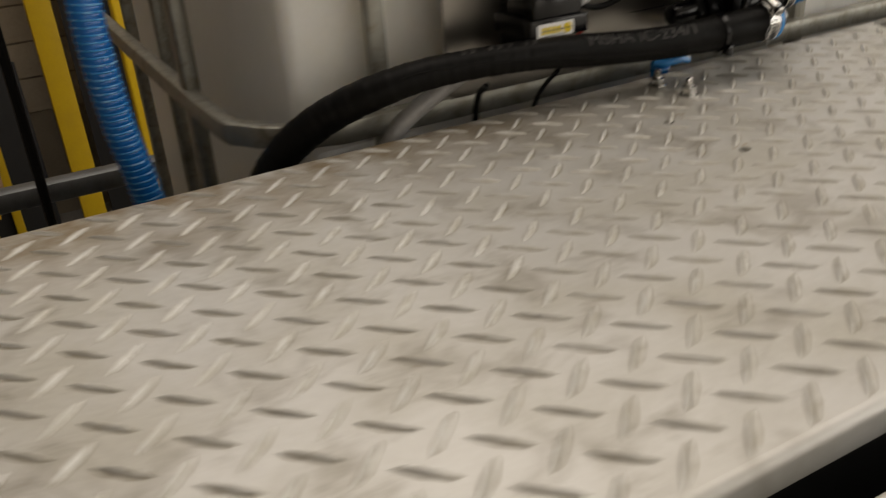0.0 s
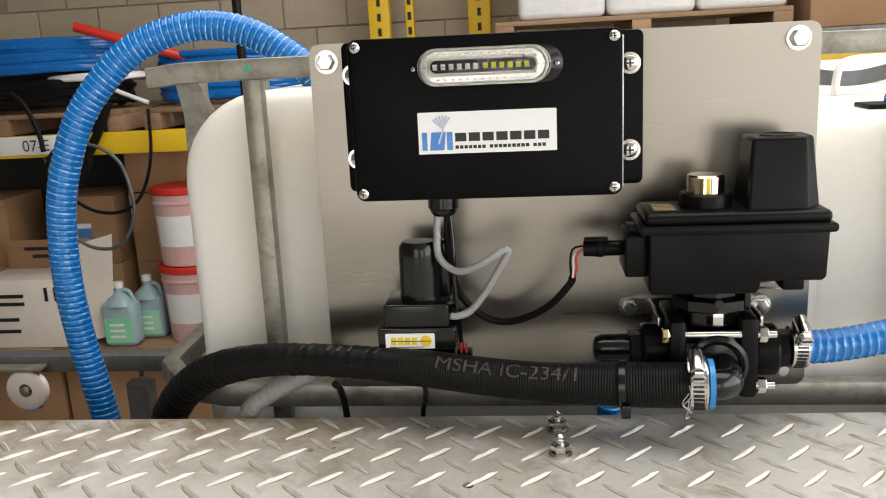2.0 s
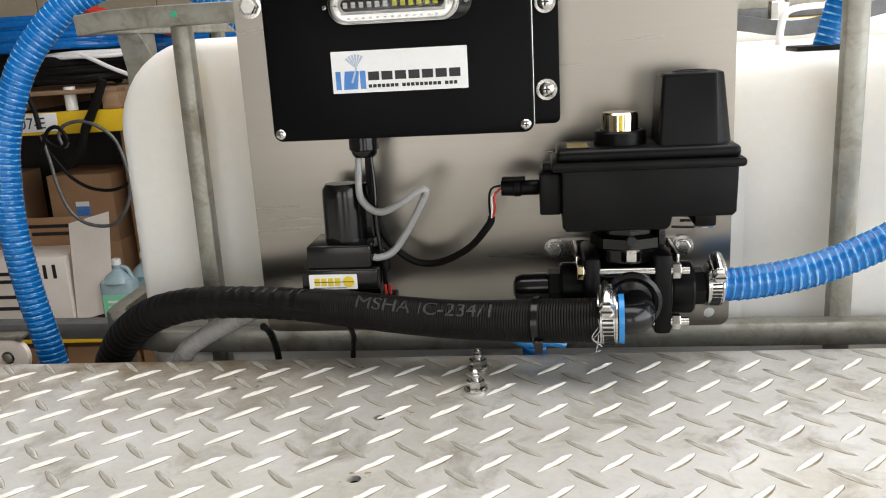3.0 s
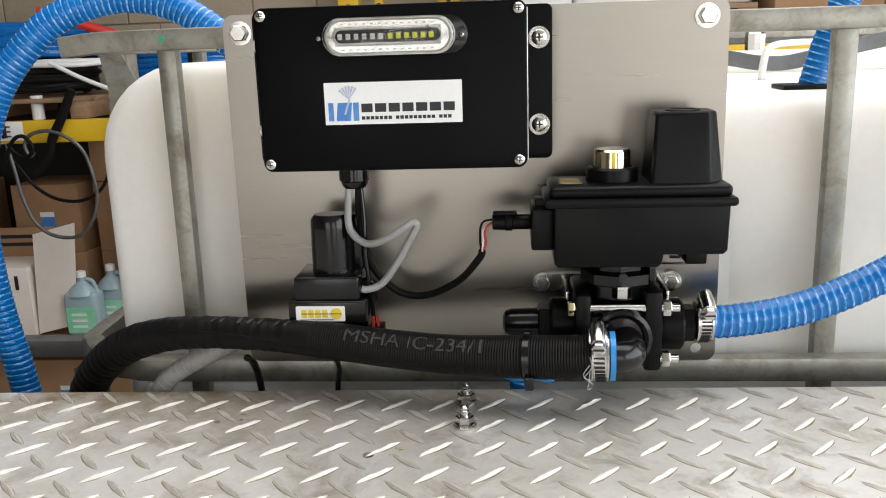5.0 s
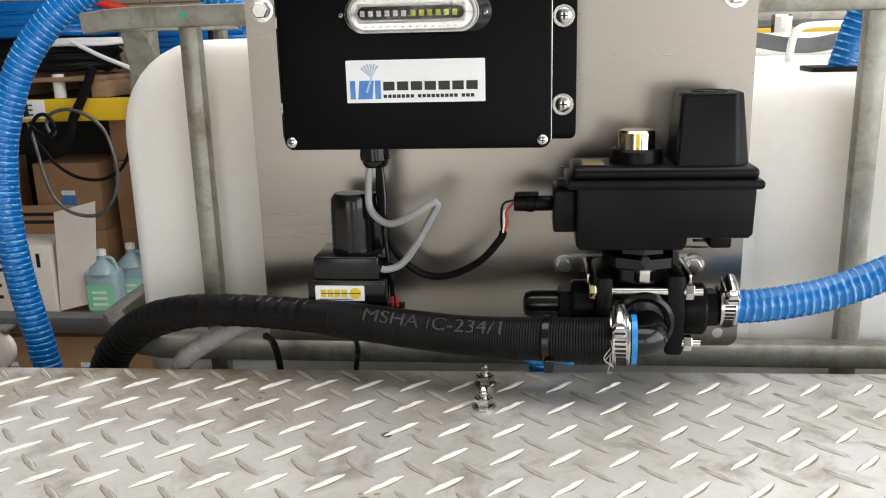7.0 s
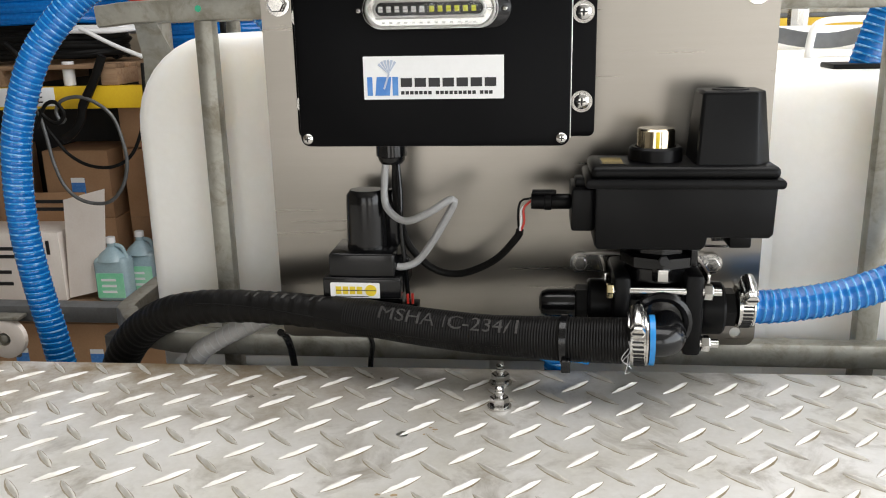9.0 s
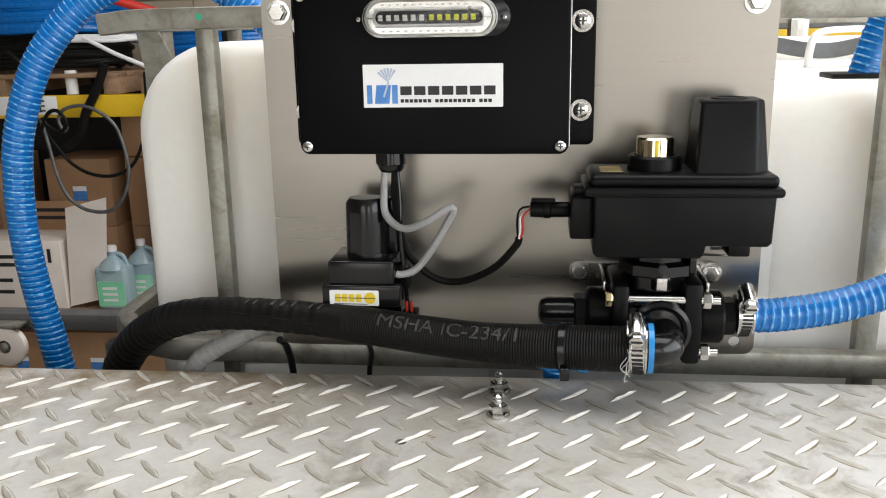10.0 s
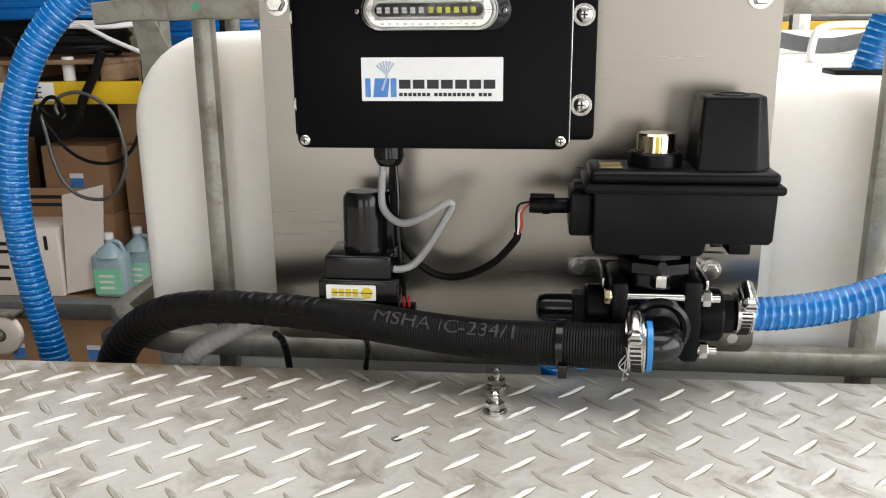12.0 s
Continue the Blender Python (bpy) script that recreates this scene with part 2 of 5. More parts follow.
def part(name, bm, mat, parent=None, label="", smooth=0.6):
    """Links a bmesh, set in its group's place, as one mesh object under a thing or a part."""
    me = bpy.data.meshes.new(name)
    bm.transform(place)
    bmesh.ops.recalc_face_normals(bm, faces=bm.faces)
    bm.to_mesh(me)
    bm.free()
    me.materials.append(mat)
    if smooth:
        for p in me.polygons:
            p.use_smooth = True
        me.set_sharp_from_angle(angle=smooth)
    ob = new(name, me)
    if parent is not None:
        ob.parent = parent
        if parent.type == "EMPTY":
            ob.matrix_parent_inverse = Matrix.Translation(parent.location).inverted()
    if label:
        ob["label"] = label
    return ob


def whole(name, bm, mat, label, category, group="", kind="", smooth=0.6):
    return tagged(part(name, bm, mat, None, "", smooth), label, category, group, kind)


def rbox(a, b, r=0.002, seg=2, bm=None, only=None):
    """A box from corner a to corner b with rounded edges; only: the axis along which edges are rounded."""
    own = bmesh.new()
    c, s = [(p + q) / 2 for p, q in zip(a, b)], [abs(q - p) for p, q in zip(a, b)]
    bmesh.ops.create_cube(own, size=1, matrix=Matrix.Translation(c) @ Matrix.Diagonal((*s, 1)))
    if r:
        edges = own.edges[:]
        if only is not None:
            edges = [e for e in edges if abs((e.verts[0].co - e.verts[1].co)[only]) > 1e-6]
        bmesh.ops.bevel(own, geom=edges, offset=min(r, min(s) * 0.49) if only is None else r, segments=seg, profile=0.5, affect="EDGES")
    return join(bm, own)


def join(bm, own, m=None):
    if m is not None:
        own.transform(m)
    if bm is None:
        return own
    me = bpy.data.meshes.new("tmp")
    own.to_mesh(me)
    own.free()
    bm.from_mesh(me)
    bpy.data.meshes.remove(me)
    return bm


def lathe(profile, axis_from, axis_to, seg=24, bm=None):
    """A turned body: profile rows of (distance along the axis, radius)."""
    own = bmesh.new()
    p0, d = Vector(axis_from), (Vector(axis_to) - Vector(axis_from)).normalized()
    q = d.to_track_quat("Z", "Y").to_matrix()
    rings = []
    for h, r in profile:
        if r < 1e-6:
            rings.append([own.verts.new(p0 + d * h)])
        else:
            rings.append([own.verts.new(p0 + d * h + q @ Vector((r * math.cos(2 * math.pi * k / seg), r * math.sin(2 * math.pi * k / seg), 0))) for k in range(seg)])
    for u, v in zip(rings, rings[1:]):
        for k in range(seg):
            j = (k + 1) % seg
            if len(u) == 1 and len(v) > 1:
                own.faces.new((u[0], v[k], v[j]))
            elif len(v) == 1 and len(u) > 1:
                own.faces.new((u[k], u[j], v[0]))
            elif len(u) > 1:
                own.faces.new((u[k], u[j], v[j], v[k]))
    for ring in (rings[0], rings[-1]):
        if len(ring) > 2:
            own.faces.new(ring)
    return join(bm, own)


def rod(p, q, r, seg=16, bev=0.0, bm=None):
    n = (Vector(q) - Vector(p)).length
    b = min(bev, r * 0.6, n * 0.4)
    prof = [(0, r - b), (b * 0.3, r - b * 0.3), (b, r), (n - b, r), (n - b * 0.3, r - b * 0.3), (n, r - b)] if b else [(0, r), (n, r)]
    return lathe(prof, p, q, seg, bm)


def spline(points, step=0.004):
    """Evenly spaced places along a smooth line through the points."""
    p = [Vector(v) for v in points]
    p = [2 * p[0] - p[1], *p, 2 * p[-1] - p[-2]]
    dense = []
    for a, b, c, d in zip(p, p[1:], p[2:], p[3:]):
        for k in range(40):
            t = k / 40
            dense.append(0.5 * ((2 * b) + (c - a) * t + (2 * a - 5 * b + 4 * c - d) * t * t + (3 * b - a - 3 * c + d) * t ** 3))
    dense.append(p[-2])
    run = [0.0]
    for a, b in zip(dense, dense[1:]):
        run.append(run[-1] + (b - a).length)
    count = max(4, int(run[-1] / step))
    arr = np.array([tuple(v) for v in dense])
    want = np.linspace(0, run[-1], count)
    return [Vector([float(np.interp(w, run, arr[:, n])) for n in range(3)]) for w in want], run[-1]


def carried_axes(path):
    """A right and an up vector at each place of a path, with no twist."""
    out, up = [], Vector((0, 0, 1))
    for n in range(len(path)):
        d = (path[min(n + 1, len(path) - 1)] - path[max(n - 1, 0)]).normalized()
        up = (up - d * up.dot(d))
        if up.length < 1e-3:
            up = Vector((0, 1, 0)) - d * d.y
        up.normalize()
        out.append((d.cross(up), up.copy()))
    return out


def pipe(points, r, seg=14, step=0.004, radius=None, bm=None, caps=True):
    """A round tube along a smooth line; radius(s): its radius at the distance s."""
    path, length = spline(points, step)
    axes = carried_axes(path)
    own, rings = bmesh.new(), []
    for n, (c, (right, up)) in enumerate(zip(path, axes)):
        rr = radius(length * n / (len(path) - 1)) if radius else r
        rings.append([own.verts.new(c + rr * (math.cos(2 * math.pi * k / seg) * right + math.sin(2 * math.pi * k / seg) * up)) for k in range(seg)])
    for u, v in zip(rings, rings[1:]):
        for k in range(seg):
            own.faces.new((u[k], u[(k + 1) % seg], v[(k + 1) % seg], v[k]))
    if caps:
        own.faces.new(rings[0])
        own.faces.new(rings[-1])
    return join(bm, own)


def coil_round(points, r, pitch, wire, seg=6, per_turn=20):
    """A wire that winds round a tube along a smooth line."""
    path, length = spline(points, pitch / per_turn)
    axes = carried_axes(path)
    line = []
    for n, (c, (right, up)) in enumerate(zip(path, axes)):
        a = 2 * math.pi * n / per_turn
        line.append(c + r * (math.cos(a) * right + math.sin(a) * up))
    own, rings = bmesh.new(), []
    for n, c in enumerate(line):
        d = (line[min(n + 1, len(line) - 1)] - line[max(n - 1, 0)]).normalized()
        out = (c - path[n]).normalized()
        side = d.cross(out).normalized()
        rings.append([own.verts.new(c + wire * (math.cos(2 * math.pi * k / seg) * out * 0.6 + math.sin(2 * math.pi * k / seg) * side)) for k in range(seg)])
    for u, v in zip(rings, rings[1:]):
        for k in range(seg):
            own.faces.new((u[k], u[(k + 1) % seg], v[(k + 1) % seg], v[k]))
    return own


def square_tube(points, w, h, r=0.003, bm=None, step=0.01):
    """A square tube of width w (level) and height h along a level or upright smooth line."""
    path, _ = spline(points, step)
    axes = carried_axes(path)
    own, rings = bmesh.new(), []
    shape = []
    for sx, sy in ((1, 1), (-1, 1), (-1, -1), (1, -1)):
        for k in range(3):
            base = {(1, 1): 0, (-1, 1): 90, (-1, -1): 180, (1, -1): 270}[(sx, sy)]
            a = radians(base + 45 * k)
            shape.append((sx * (w / 2 - r) + r * math.cos(a), sy * (h / 2 - r) + r * math.sin(a)))
    for c, (right, up) in zip(path, axes):
        rings.append([own.verts.new(c + x * right + y * up) for x, y in shape])
    for u, v in zip(rings, rings[1:]):
        for k in range(len(shape)):
            j = (k + 1) % len(shape)
            own.faces.new((u[k], u[j], v[j], v[k]))
    own.faces.new(rings[0])
    own.faces.new(rings[-1])
    return join(bm, own)


def prism(outline, y0, y1, bm=None, bevel=0.0):
    """A flat shape, given as (x, z) places, with depth from y0 to y1."""
    own = bmesh.new()
    face = own.faces.new([own.verts.new((x, y0, z)) for x, z in outline])
    ext = bmesh.ops.extrude_face_region(own, geom=[face])
    bmesh.ops.translate(own, vec=(0, y1 - y0, 0), verts=[v for v in ext["geom"] if isinstance(v, bmesh.types.BMVert)])
    if bevel:
        bmesh.ops.bevel(own, geom=[e for e in own.edges if abs(e.verts[0].co.y - e.verts[1].co.y) < 1e-7], offset=bevel, segments=2, profile=0.5, affect="EDGES")
    return join(bm, own)


def rounded(x0, z0, x1, z1, r, n=5):
    """The outline of a rounded rectangle."""
    out = []
    for cx, cz, a0 in ((x1 - r, z1 - r, 0), (x0 + r, z1 - r, 90), (x0 + r, z0 + r, 180), (x1 - r, z0 + r, 270)):
        for k in range(n + 1):
            a = radians(a0 + 90 * k / n)
            out.append((cx + r * math.cos(a), cz + r * math.sin(a)))
    return out


def hexhead(p, q, across, bm=None):
    """A hexagonal head or nut from p to q."""
    n = (Vector(q) - Vector(p)).length
    r = across / math.sqrt(3)
    return lathe([(0, r * 0.93), (n * 0.12, r), (n * 0.88, r), (n, r * 0.88)], p, q, 6, bm)


def pierced(outline, holes, place, depth):
    """A sheet with round holes: outline in two coordinates, holes as (u, v, r); place turns (u, v, d) into the world."""
    own = bmesh.new()

    def loop(pts):
        vs = [own.verts.new((u, v, 0)) for u, v in pts]
        return [own.edges.new((vs[k], vs[(k + 1) % len(vs)])) for k in range(len(vs))]

    edges = loop(outline)
    for u, v, r in holes:
        edges += loop([(u + r * math.cos(2 * math.pi * k / 20), v + r * math.sin(2 * math.pi * k / 20)) for k in range(20)])
    bmesh.ops.triangle_fill(own, use_beauty=True, use_dissolve=False, edges=edges)
    ext = bmesh.ops.extrude_face_region(own, geom=own.faces[:])
    for v in ext["geom"]:
        if isinstance(v, bmesh.types.BMVert):
            v.co.z = depth
    for v in own.verts:
        v.co = place(*v.co)
    return own


# ---- the building ----
FLOOR_Z, CEIL_Z = -1.75, 2.6


def shell():
    def slab(name, a, b, mat, label, category):
        return whole(name, rbox(a, b, 0), mat, label, category, kind="structure", smooth=0)

    slab("floor", (-5.2, -6.2, FLOOR_Z - 0.2), (5.2, 5.0, FLOOR_Z + 0.0115), M_FLOOR, "grey stained concrete workshop floor", "floor")
    ceiling = rbox((-5.2, -6.2, CEIL_Z), (-0.85, 5.0, CEIL_Z + 0.2), 0)
    ceiling = rbox((2.65, -6.2, CEIL_Z), (5.2, 5.0, CEIL_Z + 0.2), 0, bm=ceiling)
    ceiling = rbox((-0.85, -6.2, CEIL_Z), (2.65, -1.25, CEIL_Z + 0.2), 0, bm=ceiling)
    ceiling = rbox((-0.85, 3.05, CEIL_Z), (2.65, 5.0, CEIL_Z + 0.2), 0, bm=ceiling)
    whole("ceiling", ceiling, M_CEIL, "plain dusty panelled workshop ceiling with a skylight", "ceiling", kind="structure", smooth=0)
    slab("wall_west", (-5.2, -6.2, FLOOR_Z), (-5.0, 4.8, CEIL_Z), M_WALL, "beige painted workshop wall", "wall")
    slab("wall_east", (3.5, -6.2, FLOOR_Z), (3.7, -5.2, CEIL_Z), M_WALL, "beige painted wall beside an unseen doorway", "wall")
    slab("wall_east_rear", (3.5, 0.8, FLOOR_Z), (3.7, 4.8, CEIL_Z), M_WALL, "beige painted wall beside an unseen doorway", "wall")
    slab("wall_east_lintel", (3.5, -5.2, 2.3), (3.7, 0.8, CEIL_Z), M_WALL, "beige painted wall over an unseen doorway", "wall")
    # The south doorways are made up to hold the fill lamps.
    slab("wall_south", (-5.0, -6.2, FLOOR_Z), (-1.75, -6.0, CEIL_Z), M_WALL, "beige painted wall beside an unseen doorway", "wall")
    # Added pier: splits the fill so the plate's reflection has a dark middle.
    slab("reflection_pier", (0.22, -6.2, FLOOR_Z), (1.38, -6.0, 2.1), M_WALL, "unseen pier added to darken the plate reflection", "wall")
    slab("wall_south_east", (2.95, -6.2, FLOOR_Z), (3.5, -6.0, CEIL_Z), M_WALL, "beige painted wall beside an unseen doorway", "wall")
    slab("wall_south_lintel", (-1.75, -6.2, 2.1), (2.95, -6.0, CEIL_Z), M_WALL, "beige painted wall over an unseen doorway", "wall")
    slab("ground", (-400, -400, FLOOR_Z - 0.42), (400, 400, FLOOR_Z - 0.22), M_FLOOR, "grey paved yard outside the workshop", "ground")
    north = slab("wall_north", (-5.0, 4.62, FLOOR_Z), (5.0, 4.82, CEIL_Z), M_MORTAR, "tan painted concrete block wall", "wall")
    return north


wall_north = shell()

# ---- tread plate deck ----
deck = thing("deck", (0.3, -0.3, -0.004), "worn silver aluminium tread plate deck", "deck", kind="structure")
DECK_X0, DECK_X1, DECK_Y0, DECK_Y1 = -0.8, 1.4, -0.533, -0.047
part("sheet", pierced([(DECK_X0, DECK_Y0), (DECK_X1, DECK_Y0), (DECK_X1, DECK_Y1), (DECK_X0, DECK_Y1)],
                      [(0.707, -0.070, 0.023), (0.255, -0.169, 0.0046), (0.2546, -0.260, 0.0048)],
                      lambda u, v, d: (u, v, d), -0.004), M_DECK, deck, smooth=0)
lip = bmesh.new()
arc = [(DECK_Y0, 0.0)] + [(DECK_Y0 - 0.0065 * math.sin(radians(a)), -0.0065 + 0.0065 * math.cos(radians(a))) for a in range(15, 91, 15)] + [(DECK_Y0 - 0.0065, -0.020)]
inner = [(DECK_Y0, -0.004)] + [(DECK_Y0 - 0.0025 * math.sin(radians(a)), -0.0065 + 0.0025 * math.cos(radians(a))) for a in range(15, 91, 15)] + [(DECK_Y0 - 0.0025, -0.020)]
shape = arc + inner[::-1]
va, vb = [lip.verts.new((DECK_X0, y, z)) for y, z in shape], [lip.verts.new((DECK_X1, y, z)) for y, z in shape]
for k in range(len(shape)):
    j = (k + 1) % len(shape)
    lip.faces.new((va[k], va[j], vb[j], vb[k]))
part("front_lip", lip, M_DECK, deck, "rounded bright front edge", smooth=0.8)
part("rear_lip", rbox((DECK_X0, DECK_Y1 - 0.004, -0.045), (DECK_X1, DECK_Y1, -0.0042), 0), M_DECK, deck, smooth=0)

PITCH = 0.04
LUG_X, LUG_Y = 0.345, -0.080


wear = random.Random(12)


def lug_shape(bm, m):
    """One raised lug: a long pointed island with a rounded ridge."""
    half, wide, high = 0.0172, 0.0022, 0.0023
    outline = [(-1, 0), (-0.72, -0.62), (-0.35, -0.93), (0, -1), (0.35, -0.93), (0.72, -0.62), (1, 0), (0.72, 0.62), (0.35, 0.93), (0, 1), (-0.35, 0.93), (-0.72, 0.62)]
    rings = []
    for narrow, short, lift in ((1.0, 1.0, 0.0), (0.70, 0.95, 0.30), (0.36, 0.86, 0.84), (0.12, 0.76, 1.0)):
        ring = []
        for x, y in outline:
            worn = 1 + (wear.uniform(-0.30, 0.30) if lift else 0)
            ring.append(bm.verts.new(m @ Vector((half * short * x, wide * narrow * y * worn, high * lift * (1 - 0.45 * x * x) * (1 + (worn - 1) * 0.8)))))
        rings.append(ring)
    for low, top in zip(rings, rings[1:]):
        for k in range(12):
            j = (k + 1) % 12
            bm.faces.new((low[k], low[j], top[j], top[k]))
    bm.faces.new(rings[-1])
    # Brown skirt round the foot, wider on the y < 0 side.
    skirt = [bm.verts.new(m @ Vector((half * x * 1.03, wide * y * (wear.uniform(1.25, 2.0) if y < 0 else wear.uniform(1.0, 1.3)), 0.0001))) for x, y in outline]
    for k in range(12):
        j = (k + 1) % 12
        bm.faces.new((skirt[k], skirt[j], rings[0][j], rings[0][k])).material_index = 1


lug_meshes = []
for turn in (45, -45) * 4:
    bm = bmesh.new()
    lug_shape(bm, pose(0, 0, 0, 0, 0, turn))
    me = bpy.data.meshes.new("lug")
    bm.to_mesh(me)
    bm.free()
    me.materials.append(M_LUG)
    me.materials.append(M_LUGSKIRT)
    for p in me.polygons:
        p.use_smooth = True
    me.set_sharp_from_angle(angle=0.9)
    lug_meshes.append(me)
PINS = [(0.2546, -0.260, 0.010), (0.255, -0.169, 0.009), (0.707, -0.070, 0.036), (0.3245, -0.1205, 0.012), (0.3235, -0.076, 0.012)]
rest = bmesh.new()
lug_places = []
for i in range(-29, 27):
    for j in range(0, 12):
        for kind in (0, 1):
            x, y = LUG_X + PITCH * (i + 0.5 * kind), LUG_Y - PITCH * (j + 0.5 * kind) + 0.0
            if kind == 1 and j == 11:
                continue
            lug_places.append((x, y, kind))
        if j == 0:
            lug_places.append((LUG_X + PITCH * (i + 0.5), LUG_Y + PITCH * 0.5, 1))
for x, y, kind in lug_places:
    if any(math.hypot(x - px, y - py) < pr for px, py, pr in PINS) or not DECK_X0 + 0.02 < x < DECK_X1 - 0.02 or y < DECK_Y0 + 0.005 or y > DECK_Y1 - 0.006:
        continue
    if -0.01 < x < 0.63 and y > -0.40 and not (y < -0.36 and x > 0.4):
        ob = new("lug", lug_meshes[kind + 2 * wear.randrange(4)])
        ob.location = (x, y, 0)
        ob.parent = deck
        ob.matrix_parent_inverse = Matrix.Translation(deck.location).inverted()
    else:
        lug_shape(rest, pose(x, y, 0, 0, 0, 45 if kind == 0 else -45))
ob = part("lugs", rest, M_LUG, deck, smooth=0.7)
ob.data.materials.append(M_LUGSKIRT)
tagged(ob, kind="stuff")

rnd = random.Random(4)
for x, y, r, mat in ((0.276, -0.164, 0.009, M_RUST), (0.255, -0.258, 0.010, M_RUST), (0.105, -0.082, 0.014, M_GRIME), (0.130, -0.105, 0.012, M_GRIME), (0.215, -0.068, 0.010, M_GRIME)):
    for n in range(5):
        px, py, pr = x + rnd.uniform(-1, 1) * r, y + rnd.uniform(-0.7, 0.7) * r, r * rnd.uniform(0.06, 0.22)
        bm = bmesh.new()
        bm.faces.new([bm.verts.new((px + 1.5 * pr * rnd.uniform(0.5, 1) * math.cos(2 * math.pi * k / 9), py + pr * rnd.uniform(0.5, 1) * math.sin(2 * math.pi * k / 9), 0.00025)) for k in range(9)])
        part("stain", bm, mat, deck, "small dirt speck", smooth=0)

# frame under the deck, and the next plate in front of it
whole("deck_support", rbox((DECK_X0, -0.52, -0.16), (DECK_X1, -0.08, -0.05), 0.004), M_DARKGAP, "dark steel frame box under the deck", "frame", kind="structure")
whole("deck_stand", rbox((DECK_X0, -1.05, FLOOR_Z), (DECK_X1, -0.06, -0.16), 0.004), M_DARKGAP, "dark steel truck bed side", "truck bed", kind="structure")
step = thing("step_plate", (0.3, -0.8, -0.02), "silver aluminium tread plate step beside the deck", "deck", kind="structure")
part("sheet", rbox((DECK_X0, -1.05, -0.024), (DECK_X1, -0.568, -0.014), 0.002), M_DECK, step, smooth=0)
bm = bmesh.new()
for i in range(-29, 27):
    for j in range(12, 24):
        for kind in (0, 1):
            x, y = LUG_X + PITCH * (i + 0.5 * kind), LUG_Y - PITCH * (j + 0.5 * kind) - 0.022
            if -1.03 < y < -0.582 and DECK_X0 + 0.02 < x < DECK_X1 - 0.02:
                lug_shape(bm, pose(x, y, -0.014, 0, 0, 45 if kind == 0 else -45))
step_lugs = part("lugs", bm, M_LUG, step, smooth=0.7)
step_lugs.data.materials.append(M_LUGSKIRT)
tagged(step_lugs, kind="stuff")
whole("step_frame", rbox((DECK_X0, -1.05, -0.16), (DECK_X1, -0.575, -0.025), 0.003), M_DARKGAP, "dark steel frame under the step", "frame", kind="structure")


def stud_nut(x, y):
    t = thing("stud_bolt", (x, y, 0), "stainless stud with hex nut on the deck", "bolt", "studs on the deck")
    part("washer", lathe([(0, 0.0095), (0.0016, 0.0095), (0.0016, 0.004)], (x, y, 0), (x, y, 1), 24), M_CHROME, t)
    part("nut", hexhead((x, y, 0.0016), (x, y, 0.0095), 0.0130), M_CHROME, t)
    part("stud", lathe([(0, 0.0036), (0.004, 0.0036), (0.0045, 0.0031), (0.0065, 0.0036), (0.007, 0.0031), (0.0075, 0.0034), (0.0085, 0.002), (0.0085, 0)], (x, y, 0.0095), (x, y, 1), 14), M_CHROME, t)


stud_nut(0.3245, -0.1205)
stud_nut(0.3235, -0.0760)

# ---- tank with its cage ----
place = CAGE_PLACE
tank = thing("tank", (0.55, 0.5, -0.65), "large white polyethylene liquid tank in a steel cage", "tank")


def soft_box(a, b, r, seg):
    own = rbox(a, b, 0)
    bmesh.ops.bevel(own, geom=own.edges[:], offset=r, segments=seg, profile=0.5, affect="EDGES")
    return own


for name, outline in (("shell", rounded(-0.0205, -0.65, 0.32, 0.277, 0.086, 9)), ("shell", rounded(0.24, -0.652, 1.20, 0.236, 0.05, 7))):
    front = 0.047 if outline[0][0] < 0.5 else 0.0476
    shell_bm = prism(outline, front, 0.98 if front < 0.0475 else 0.976)
    bmesh.ops.bevel(shell_bm, geom=[e for e in shell_bm.edges if max(v.co.y for v in e.verts) < 0.05], offset=0.014 if front < 0.0475 else 0.030, segments=6, profile=0.5, affect="EDGES")
    part(name, shell_bm, M_HDPE, tank)
part("paper_label", rbox((0.738, 0.0438, 0.127), (0.754, 0.0462, 0.154), 0.0005), M_CARTON, tank, "brown and white paper label")
part("paper_label", rbox((0.750, 0.0434, 0.128), (0.773, 0.0461, 0.158), 0.0005), M_WHITE, tank, "white paper label")
part("handle", square_tube([(0.6515, 0.300, 0.234), (0.6525, 0.300, 0.252), (0.6560, 0.300, 0.268), (0.6650, 0.300, 0.2745), (0.6850, 0.300, 0.2765), (0.7080, 0.300, 0.2765), (0.7330, 0.300, 0.2740), (0.7400, 0.300, 0.252), (0.7410, 0.300, 0.234)], 0.012, 0.007, 0.0025, step=0.004), M_HDPE, tank, "moulded white carrying handle on the top")
part("ridge", soft_box((0.58, 0.50, 0.225), (1.10, 0.80, 0.262), 0.018, 4), M_HDPE, tank, "raised white ridge on the top")
part("moulding", soft_box((-0.018, 0.045, -0.28), (0.13, 0.10, -0.022), 0.02, 4), M_HDPE, tank)
part("panel", soft_box((0.30, 0.0464, -0.60), (0.612, 0.12, 0.205), 0.060, 8), M_HDPE, tank, "raised moulded panel")
part("panel", soft_box((0.672, 0.0464, -0.60), (1.05, 0.12, 0.205), 0.060, 8), M_HDPE, tank, "raised moulded panel")
part("collar", rbox((0.6140, 0.088, 0.2358), (0.6660, 0.128, 0.2405), 0.0012), M_RUBBER, tank, "black rubber flap round the hose")
part("collar", lathe([(0, 0.018), (0, 0.022), (0.005, 0.023), (0.007, 0.018), (0.007, 0.012)], (0.108, 0.137, 0.268), (0.108, 0.137, 0.35), 20), M_RUBBER, tank, "black rubber hose collar")

